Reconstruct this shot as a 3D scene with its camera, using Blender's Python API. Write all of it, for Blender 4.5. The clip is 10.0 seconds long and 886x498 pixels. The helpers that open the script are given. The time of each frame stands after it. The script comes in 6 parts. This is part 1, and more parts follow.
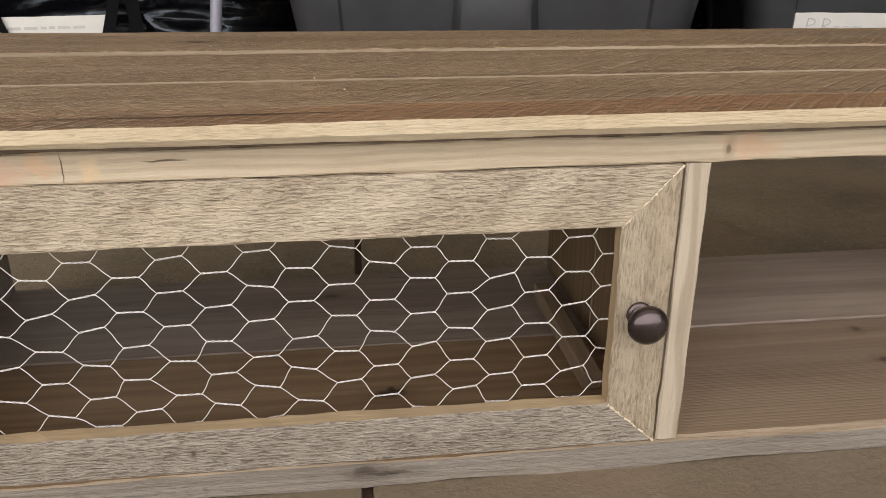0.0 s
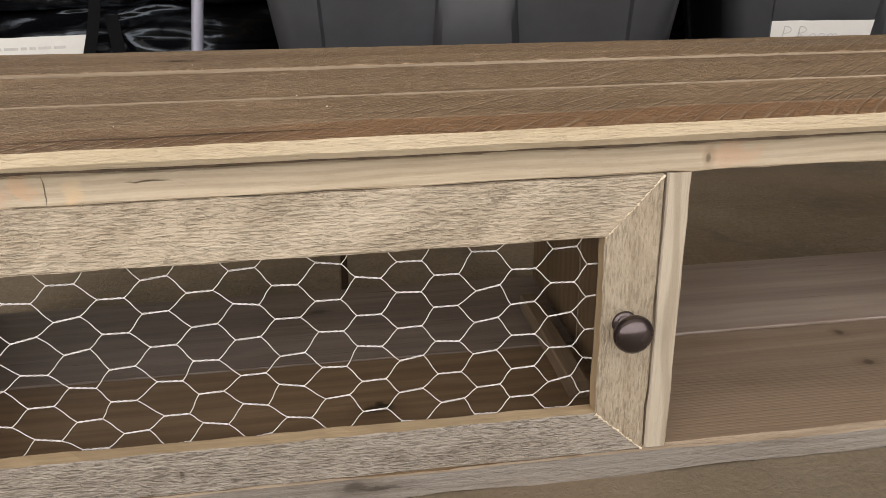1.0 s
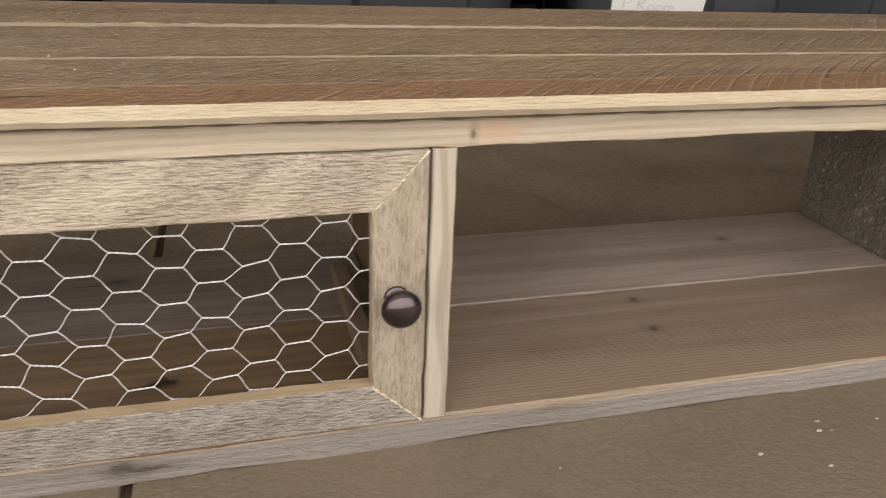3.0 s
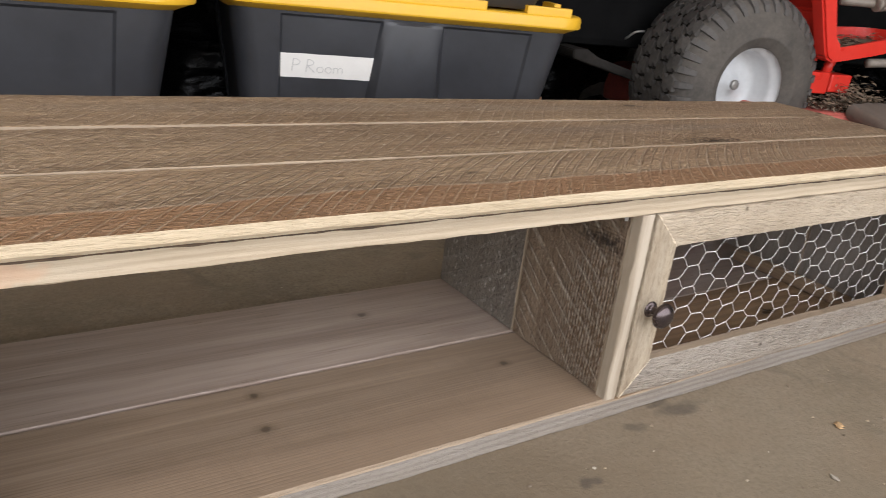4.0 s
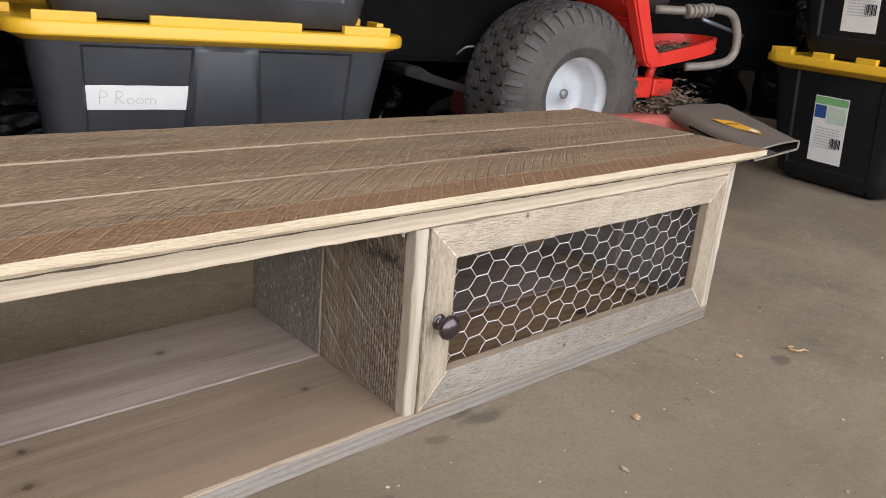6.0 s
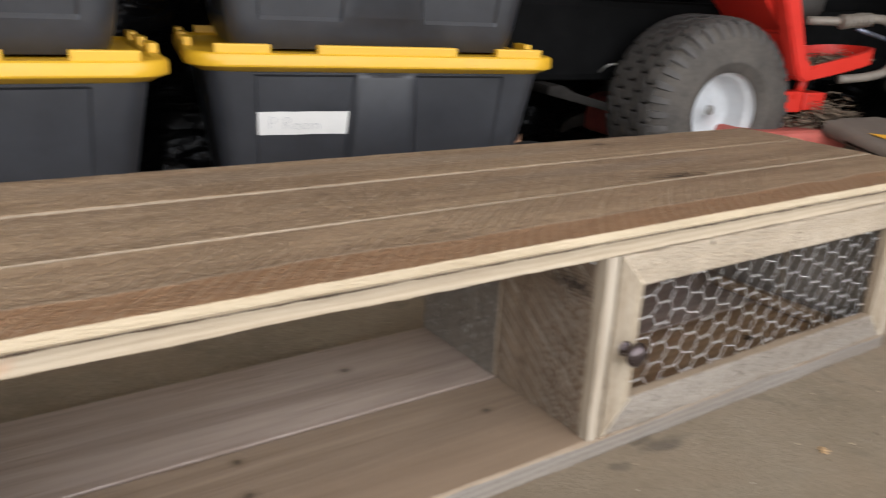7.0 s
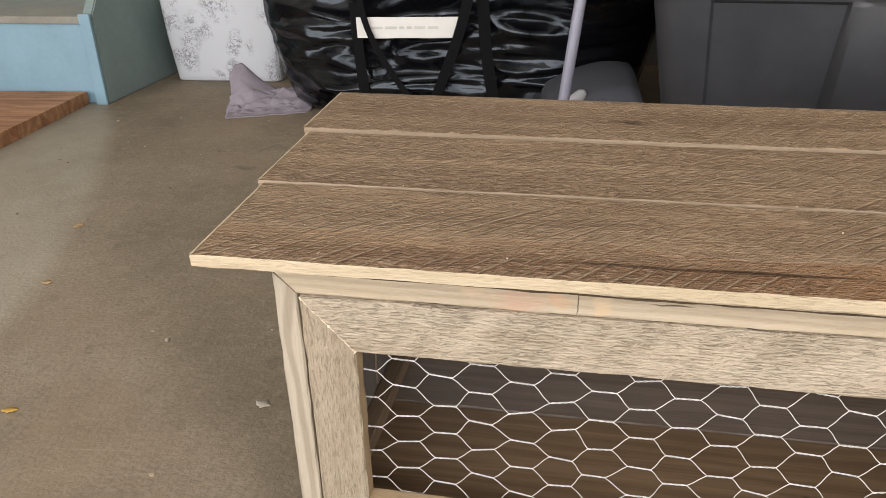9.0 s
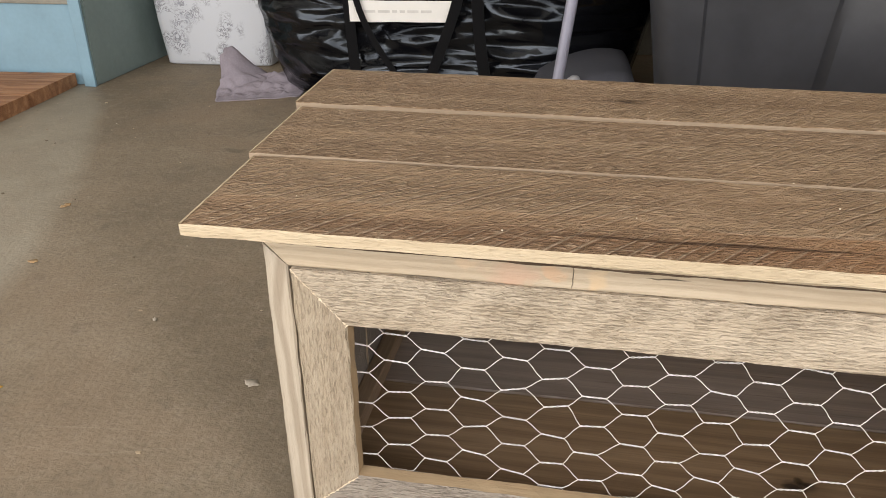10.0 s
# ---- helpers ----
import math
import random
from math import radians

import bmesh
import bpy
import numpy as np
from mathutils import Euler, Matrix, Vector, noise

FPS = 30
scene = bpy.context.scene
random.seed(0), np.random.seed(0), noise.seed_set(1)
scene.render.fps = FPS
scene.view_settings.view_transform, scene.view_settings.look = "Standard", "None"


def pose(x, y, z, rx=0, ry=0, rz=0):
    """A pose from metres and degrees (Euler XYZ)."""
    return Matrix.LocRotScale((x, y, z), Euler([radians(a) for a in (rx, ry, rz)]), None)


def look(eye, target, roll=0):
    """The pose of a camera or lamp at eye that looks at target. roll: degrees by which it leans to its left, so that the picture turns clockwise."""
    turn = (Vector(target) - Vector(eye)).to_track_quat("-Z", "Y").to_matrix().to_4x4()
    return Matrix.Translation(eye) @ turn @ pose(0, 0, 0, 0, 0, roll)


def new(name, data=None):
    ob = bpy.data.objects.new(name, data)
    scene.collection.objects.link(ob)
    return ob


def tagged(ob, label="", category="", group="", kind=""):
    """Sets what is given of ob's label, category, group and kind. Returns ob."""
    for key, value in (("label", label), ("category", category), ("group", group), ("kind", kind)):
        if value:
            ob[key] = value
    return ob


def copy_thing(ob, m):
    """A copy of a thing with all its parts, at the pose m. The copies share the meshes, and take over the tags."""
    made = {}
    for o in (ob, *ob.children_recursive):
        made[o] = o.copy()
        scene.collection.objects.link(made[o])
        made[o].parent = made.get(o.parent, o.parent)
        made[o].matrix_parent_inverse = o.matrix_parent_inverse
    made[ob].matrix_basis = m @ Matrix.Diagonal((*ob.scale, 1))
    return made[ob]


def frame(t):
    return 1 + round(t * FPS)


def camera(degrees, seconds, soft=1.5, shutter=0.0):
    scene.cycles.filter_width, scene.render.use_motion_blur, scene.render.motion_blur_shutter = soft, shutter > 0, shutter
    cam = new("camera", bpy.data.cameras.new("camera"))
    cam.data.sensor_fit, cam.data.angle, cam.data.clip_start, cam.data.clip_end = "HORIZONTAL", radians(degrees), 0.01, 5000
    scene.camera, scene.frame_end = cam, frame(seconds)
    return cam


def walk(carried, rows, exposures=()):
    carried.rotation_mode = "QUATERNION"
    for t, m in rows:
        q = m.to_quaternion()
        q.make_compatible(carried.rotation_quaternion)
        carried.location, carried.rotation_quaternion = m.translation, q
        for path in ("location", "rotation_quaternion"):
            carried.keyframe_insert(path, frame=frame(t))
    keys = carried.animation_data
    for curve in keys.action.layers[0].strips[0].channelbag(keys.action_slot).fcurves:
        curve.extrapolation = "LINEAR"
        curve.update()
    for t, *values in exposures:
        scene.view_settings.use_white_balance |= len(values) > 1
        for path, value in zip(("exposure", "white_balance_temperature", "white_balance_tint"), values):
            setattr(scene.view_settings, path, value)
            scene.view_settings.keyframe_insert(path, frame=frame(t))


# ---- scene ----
cam = camera(59.04, 10.0, 0.8, 0.2)
PATH = [
    (0, (0.4262, -0.5160, 0.4116), (0.6382, 1.3291, -0.3303), -0.16),
    (0.5, (0.4204, -0.5144, 0.4087), (0.6504, 1.3318, -0.3253), -0.35),
    (1, (0.4271, -0.5180, 0.4138), (0.6745, 1.3338, -0.3000), -1.03),
    (1.5, (0.4384, -0.5137, 0.4131), (0.7452, 1.3322, -0.2930), -0.44),
    (2, (0.4372, -0.5047, 0.3924), (0.8369, 1.3121, -0.3421), 1.11),
    (2.2, (0.4507, -0.5084, 0.3916), (0.8565, 1.2840, -0.3975), 1.21),
    (3.3, (0.5675, -0.5264, 0.4434), (1.1991, 1.1920, -0.3617), 4.14),
    (3.5, (0.6091, -0.5294, 0.4586), (1.3642, 1.1469, -0.3288), 5.63),
    (4, (0.6726, -0.5429, 0.5075), (1.7447, 0.9845, -0.2118), 7.06),
    (4.5, (0.7219, -0.5698, 0.5069), (1.8666, 0.9189, -0.1810), 5.47),
    (5, (0.7476, -0.5964, 0.5180), (1.9455, 0.8570, -0.1547), 5.35),
    (5.5, (0.7784, -0.6076, 0.5201), (2.0425, 0.7967, -0.1358), 5.37),
    (5.7, (0.7827, -0.6174, 0.5221), (2.0677, 0.7695, -0.1300), 5.22),
    (6.8, (0.7556, -0.5976, 0.5240), (2.0069, 0.8277, -0.1106), 4.50),
    (7, (0.6978, -0.5677, 0.5394), (1.7735, 0.9912, -0.1031), 3.05),
    (7.2, (0.6357, -0.5200, 0.5484), (1.4721, 1.1836, -0.0824), 1.20),
    (7.5, (0.5115, -0.4829, 0.5667), (0.9844, 1.3585, -0.0544), 0.61),
    (7.8, (0.4053, -0.4560, 0.5525), (0.5689, 1.4391, -0.0655), 0.37),
    (8, (0.3568, -0.4619, 0.5486), (0.3177, 1.4224, -0.1205), -1.09),
    (8.2, (0.3096, -0.4747, 0.5481), (0.1061, 1.3574, -0.2280), -1.29),
    (8.5, (0.2597, -0.4848, 0.5424), (-0.0643, 1.2913, -0.3181), -1.80),
    (9, (0.2440, -0.4886, 0.5494), (-0.1309, 1.2732, -0.3199), -1.70),
    (9.5, (0.2336, -0.4842, 0.5415), (-0.1410, 1.2720, -0.3391), -0.94),
    (10, (0.2405, -0.4890, 0.5328), (-0.1065, 1.2699, -0.3537), -0.73),
]
EXPOSURE = ((0.0, -0.35, 6700, 12), (2.2, -0.35, 6700, 12), (3.4, -0.10, 6500, 13), (4.5, 0.13, 6050, 12), (5.7, 0.19, 5950, 12), (7.2, 0.05, 6200, 11), (8.0, -0.06, 6400, 12), (8.5, -0.10, 6500, 12), (10.0, -0.10, 6700, 12))
walk(cam, [(t, look(eye, target, roll)) for t, eye, target, roll in PATH], EXPOSURE)

# ---- world and light: daylight through the open garage door behind the camera ----
world = bpy.data.worlds.new("daylight")
scene.world = world
world.use_nodes = True
sky = world.node_tree.nodes.new("ShaderNodeTexSky")
sky.sky_type, sky.sun_disc = "NISHITA", False
sky.sun_elevation, sky.sun_rotation = radians(52), radians(200)
world.node_tree.links.new(sky.outputs["Color"], world.node_tree.nodes["Background"].inputs["Color"])
world.node_tree.nodes["Background"].inputs["Strength"].default_value = 0.12

sun = new("sun", bpy.data.lights.new("sun", "SUN"))
sun.data.energy, sun.data.angle, sun.data.color = 3.0, radians(0.5), (1.0, 0.95, 0.86)
sun.matrix_world = look((0, 0, 0), (0.27, -0.74, -1.0))

door_light = new("door_daylight", bpy.data.lights.new("door_daylight", "AREA"))
door_light.data.shape, door_light.data.size, door_light.data.size_y = "RECTANGLE", 8.0, 2.3
door_light.data.energy, door_light.data.color = 190.0, (1.0, 0.96, 0.92)
door_light.matrix_world = look((-0.5, -1.72, 1.33), (-0.5, 0.0, 1.22))



# ---- helpers for meshes and materials ----
def obj(name, bm, material, parent=None, m=None, smooth=False, label=""):
    me = bpy.data.meshes.new(name)
    bm.normal_update()
    bm.to_mesh(me)
    bm.free()
    if smooth:
        for p in me.polygons:
            p.use_smooth = True
    ob = new(name, me)
    if material:
        me.materials.append(material)
    if parent:
        ob.parent = parent
    if m is not None:
        ob.matrix_basis = m
    if label:
        tagged(ob, label)
    return ob


def rounded(ob, degrees=38):
    """Smooth shading with the sharp edges kept."""
    for p in ob.data.polygons:
        p.use_smooth = True
    ob.data.set_sharp_from_angle(angle=radians(degrees))
    return ob


def part(name, bm, material, parent, label="", m=None, smooth=False):
    return obj(name, bm, material, parent, m, smooth, label)


def empty(name, m=None, parent=None):
    ob = new(name)
    ob.empty_display_size = 0.05
    if m is not None:
        ob.matrix_basis = m
    if parent:
        ob.parent = parent
    return ob


def box_bm(x0, x1, y0, y1, z0, z1, bevel=0.0, segments=2, bm=None):
    b = bmesh.new()
    v = [b.verts.new((x, y, z)) for z in (z0, z1) for y in (y0, y1) for x in (x0, x1)]
    for f in ((0, 2, 3, 1), (4, 5, 7, 6), (0, 1, 5, 4), (2, 6, 7, 3), (0, 4, 6, 2), (1, 3, 7, 5)):
        b.faces.new([v[i] for i in f])
    if bevel:
        bmesh.ops.bevel(b, geom=b.edges[:], offset=bevel, segments=segments, affect="EDGES", profile=0.6)
    if bm is None:
        return b
    me = bpy.data.meshes.new("tmp")
    b.to_mesh(me)
    b.free()
    bm.from_mesh(me)
    bpy.data.meshes.remove(me)
    return bm


def lathe_bm(profile, n=32, bm=None):
    """Turns (radius, height) pairs round z."""
    b = bm or bmesh.new()
    rings = []
    for r, h in profile:
        if r < 1e-6:
            rings.append([b.verts.new((0, 0, h))])
        else:
            rings.append([b.verts.new((r * math.cos(2 * math.pi * i / n), r * math.sin(2 * math.pi * i / n), h)) for i in range(n)])
    for a, c in zip(rings, rings[1:]):
        for i in range(n):
            j = (i + 1) % n
            if len(a) == 1 and len(c) == 1:
                continue
            if len(a) == 1:
                b.faces.new((a[0], c[i], c[j]))
            elif len(c) == 1:
                b.faces.new((a[i], a[j], c[0]))
            else:
                b.faces.new((a[i], a[j], c[j], c[i]))
    return b


def tube_bm(points, r, n=8, bm=None, closed_ends=True):
    """A round tube along points."""
    b = bm or bmesh.new()
    pts = [Vector(p) for p in points]
    up = Vector((0.13, 0.31, 0.94)).normalized()
    rings = []
    for i, p in enumerate(pts):
        d = (pts[min(i + 1, len(pts) - 1)] - pts[max(i - 1, 0)]).normalized()
        u = d.cross(up)
        u = u.normalized() if u.length > 1e-4 else d.orthogonal().normalized()
        w = d.cross(u)
        rr = r[i] if isinstance(r, (list, tuple)) else r
        rings.append([b.verts.new(p + rr * (math.cos(2 * math.pi * k / n) * u + math.sin(2 * math.pi * k / n) * w)) for k in range(n)])
    for a, c in zip(rings, rings[1:]):
        for k in range(n):
            b.faces.new((a[k], a[(k + 1) % n], c[(k + 1) % n], c[k]))
    if closed_ends:
        b.faces.new(rings[0][::-1])
        b.faces.new(rings[-1])
    return b


def smooth_path(points, steps=6):
    """Catmull-Rom points through the given ones."""
    p = [Vector(q) for q in points]
    p = [2 * p[0] - p[1]] + p + [2 * p[-1] - p[-2]]
    out = []
    for i in range(1, len(p) - 2):
        for k in range(steps):
            t = k / steps
            a, b, c, d = p[i - 1], p[i], p[i + 1], p[i + 2]
            out.append(0.5 * (2 * b + (c - a) * t + (2 * a - 5 * b + 4 * c - d) * t * t + (3 * b - a - 3 * c + d) * t ** 3))
    return out + [p[-2]]


BOARD_SIDES = []  # which side of the last board each face belongs to


def board_bm(L, W, T, cut0=0.0, cut1=0.0, seed=0, rough=0.0006, chamfer=0.0014, seg=0.018, wavy=0.0):
    """A board along x, W across y, T thick; its ends run in by cut0 and cut1 from the edge y=-W/2 to y=+W/2."""
    rng = random.Random(seed * 7919 + 13)
    b = bmesh.new()
    c = min(chamfer, W * 0.2, T * 0.2)
    cross = [(-W / 2 + c, -T / 2), (0, -T / 2), (W / 2 - c, -T / 2), (W / 2, -T / 2 + c), (W / 2, T / 2 - c), (W / 2 - c, T / 2), (W / 6, T / 2), (-W / 6, T / 2), (-W / 2 + c, T / 2), (-W / 2, T / 2 - c), (-W / 2, -T / 2 + c)]
    n = max(2, int(L / seg))
    rings = []
    for i in range(n + 1):
        f = i / n
        ring = []
        for y, z in cross:
            g = (y + W / 2) / W
            x = (-L / 2 + cut0 * g) * (1 - f) + (L / 2 - cut1 * g) * f
            e = rough if 0 < i < n else rough * 0.3
            edge = 1.0 if abs(abs(y) - W / 2) < c * 1.5 else 0.35
            wv = wavy * noise.noise((x * 9 + seed * 3.1, 0.7 if y > 0 else 5.3, seed)) * (1 if abs(y) > W / 2 - 2 * c else 0)
            ring.append(b.verts.new((x, y + rng.uniform(-e, e) * edge + wv, z + rng.uniform(-e, e) * edge * 0.7)))
        rings.append(ring)
    k = len(cross)
    BOARD_SIDES.clear()
    for a, d in zip(rings, rings[1:]):
        for j in range(k):
            b.faces.new((a[j], d[j], d[(j + 1) % k], a[(j + 1) % k]))
            BOARD_SIDES.append(j)
    b.faces.new(rings[0])
    b.faces.new(rings[-1][::-1])
    BOARD_SIDES.extend((-1, -1))
    return b


def axes(origin, x, y):
    """A pose with its origin, its x and its y axis given."""
    x, y = Vector(x).normalized(), Vector(y).normalized()
    z = x.cross(y)
    return Matrix(((x[0], y[0], z[0], origin[0]), (x[1], y[1], z[1], origin[1]), (x[2], y[2], z[2], origin[2]), (0, 0, 0, 1)))


class Shade:
    """Small builder for a node material."""

    def __init__(self, name, rough=0.6, metal=0.0, base=(0.5, 0.5, 0.5), spec=0.5):
        self.m = bpy.data.materials.new(name)
        self.m.use_nodes = True
        self.t = self.m.node_tree
        self.b = self.t.nodes["Principled BSDF"]
        self.b.inputs["Roughness"].default_value = rough
        self.b.inputs["Metallic"].default_value = metal
        self.b.inputs["Base Color"].default_value = (*base, 1)
        self.b.inputs["Specular IOR Level"].default_value = spec

    def put(self, value, socket):
        if isinstance(value, bpy.types.NodeSocket):
            self.t.links.new(value, socket)
        elif isinstance(value, (tuple, list)):
            socket.default_value = (*value, 1) if len(socket.default_value) == 4 and len(value) == 3 else value
        else:
            socket.default_value = value

    def coords(self, shift=True):
        tc = self.t.nodes.new("ShaderNodeTexCoord").outputs["Object"]
        if not shift:
            return tc
        info = self.t.nodes.new("ShaderNodeObjectInfo")
        mul = self.t.nodes.new("ShaderNodeVectorMath")
        mul.operation = "SCALE"
        mul.inputs[0].default_value = (17.3, 5.1, 9.7)
        self.t.links.new(info.outputs["Random"], mul.inputs["Scale"])
        add = self.t.nodes.new("ShaderNodeVectorMath")
        self.t.links.new(tc, add.inputs[0])
        self.t.links.new(mul.outputs[0], add.inputs[1])
        return add.outputs[0]

    def random(self):
        return self.t.nodes.new("ShaderNodeObjectInfo").outputs["Random"]

    def map(self, v, scale=(1, 1, 1), loc=(0, 0, 0), rot=(0, 0, 0)):
        n = self.t.nodes.new("ShaderNodeMapping")
        self.put(v, n.inputs["Vector"])
        n.inputs["Location"].default_value, n.inputs["Scale"].default_value = loc, scale
        n.inputs["Rotation"].default_value = [radians(a) for a in rot]
        return n.outputs[0]

    def noise(self, v, scale=1.0, detail=4.0, rough=0.55, distort=0.0):
        n = self.t.nodes.new("ShaderNodeTexNoise")
        self.put(v, n.inputs["Vector"])
        n.inputs["Scale"].default_value, n.inputs["Detail"].default_value = scale, detail
        n.inputs["Roughness"].default_value, n.inputs["Distortion"].default_value = rough, distort
        return n.outputs["Fac"]

    def voronoi(self, v, scale=1.0, feature="F1"):
        n = self.t.nodes.new("ShaderNodeTexVoronoi")
        n.feature = feature
        self.put(v, n.inputs["Vector"])
        n.inputs["Scale"].default_value = scale
        return n.outputs["Distance"]

    def rings(self, v, scale, distort=0.0, detail=2.0, dscale=1.0):
        n = self.t.nodes.new("ShaderNodeTexWave")
        n.wave_type, n.rings_direction = "RINGS", "Z"
        self.put(v, n.inputs["Vector"])
        n.inputs["Scale"].default_value, n.inputs["Distortion"].default_value = scale, distort
        n.inputs["Detail"].default_value, n.inputs["Detail Scale"].default_value = detail, dscale
        return n.outputs["Fac"]

    def ramp(self, f, stops):
        n = self.t.nodes.new("ShaderNodeValToRGB")
        e = n.color_ramp.elements
        for i, (p, c) in enumerate(stops):
            el = e[i] if i < 2 else e.new(p)
            el.position = p
            el.color = (c, c, c, 1) if isinstance(c, (int, float)) else (*c, 1)
        self.put(f, n.inputs[0])
        return n.outputs[0]

    def mix(self, f, a, b, blend="MIX"):
        n = self.t.nodes.new("ShaderNodeMix")
        n.data_type, n.blend_type = "RGBA", blend
        self.put(f, n.inputs[0])
        self.put(a, n.inputs[6])
        self.put(b, n.inputs[7])
        return n.outputs[2]

    def math(self, op, a, b=0.0, clamp=False):
        n = self.t.nodes.new("ShaderNodeMath")
        n.operation, n.use_clamp = op, clamp
        self.put(a, n.inputs[0])
        self.put(b, n.inputs[1])
        return n.outputs[0]

    def spot(self, v, x, y, rx, ry, z=None):
        """1 in the middle of an ellipse on the board's face, 0 outside."""
        n = self.map(v, (1 / rx, 1 / ry, 0 if z is None else 1 / ry), (-x / rx, -y / ry, 0 if z is None else -z / ry))
        g = self.t.nodes.new("ShaderNodeVectorMath")
        g.operation = "LENGTH"
        self.put(n, g.inputs[0])
        return self.ramp(g.outputs["Value"], ((0.0, 1.0), (0.55, 0.85), (1.0, 0.0)))

    def bump(self, h, strength=0.5, dist=0.001):
        n = self.t.nodes.new("ShaderNodeBump")
        n.inputs["Strength"].default_value, n.inputs["Distance"].default_value = strength, dist
        self.put(h, n.inputs["Height"])
        old = self.b.inputs["Normal"].links
        if old:
            self.t.links.new(old[0].from_socket, n.inputs["Normal"])
        self.t.links.new(n.outputs[0], self.b.inputs["Normal"])

    def done(self, color=None, rough=None):
        if color is not None:
            self.put(color, self.b.inputs["Base Color"])
        if rough is not None:
            self.put(rough, self.b.inputs["Roughness"])
        return self.m


def warped(s, v, scale, amount, up=0.0):
    """Coordinates pushed about by a noise, for uneven outlines."""
    n = s.t.nodes.new("ShaderNodeTexNoise")
    s.put(v, n.inputs["Vector"])
    n.inputs["Scale"].default_value = scale
    a = s.t.nodes.new("ShaderNodeVectorMath")
    a.operation = "MULTIPLY_ADD"
    s.put(n.outputs["Color"], a.inputs[0])
    a.inputs[1].default_value = (amount, amount, up)
    s.put(v, a.inputs[2])
    b = s.t.nodes.new("ShaderNodeVectorMath")
    s.put(a.outputs[0], b.inputs[0])
    b.inputs[1].default_value = (-amount / 2, -amount / 2, -up / 2)
    return b.outputs[0]


def near_half(s, n, width):
    """1 along the thin lines where a noise passes its middle."""
    return s.ramp(s.math("ABSOLUTE", s.math("SUBTRACT", n, 0.5)), ((0.0, 1.0), (width * 0.45, 0.85), (width, 0.0)))


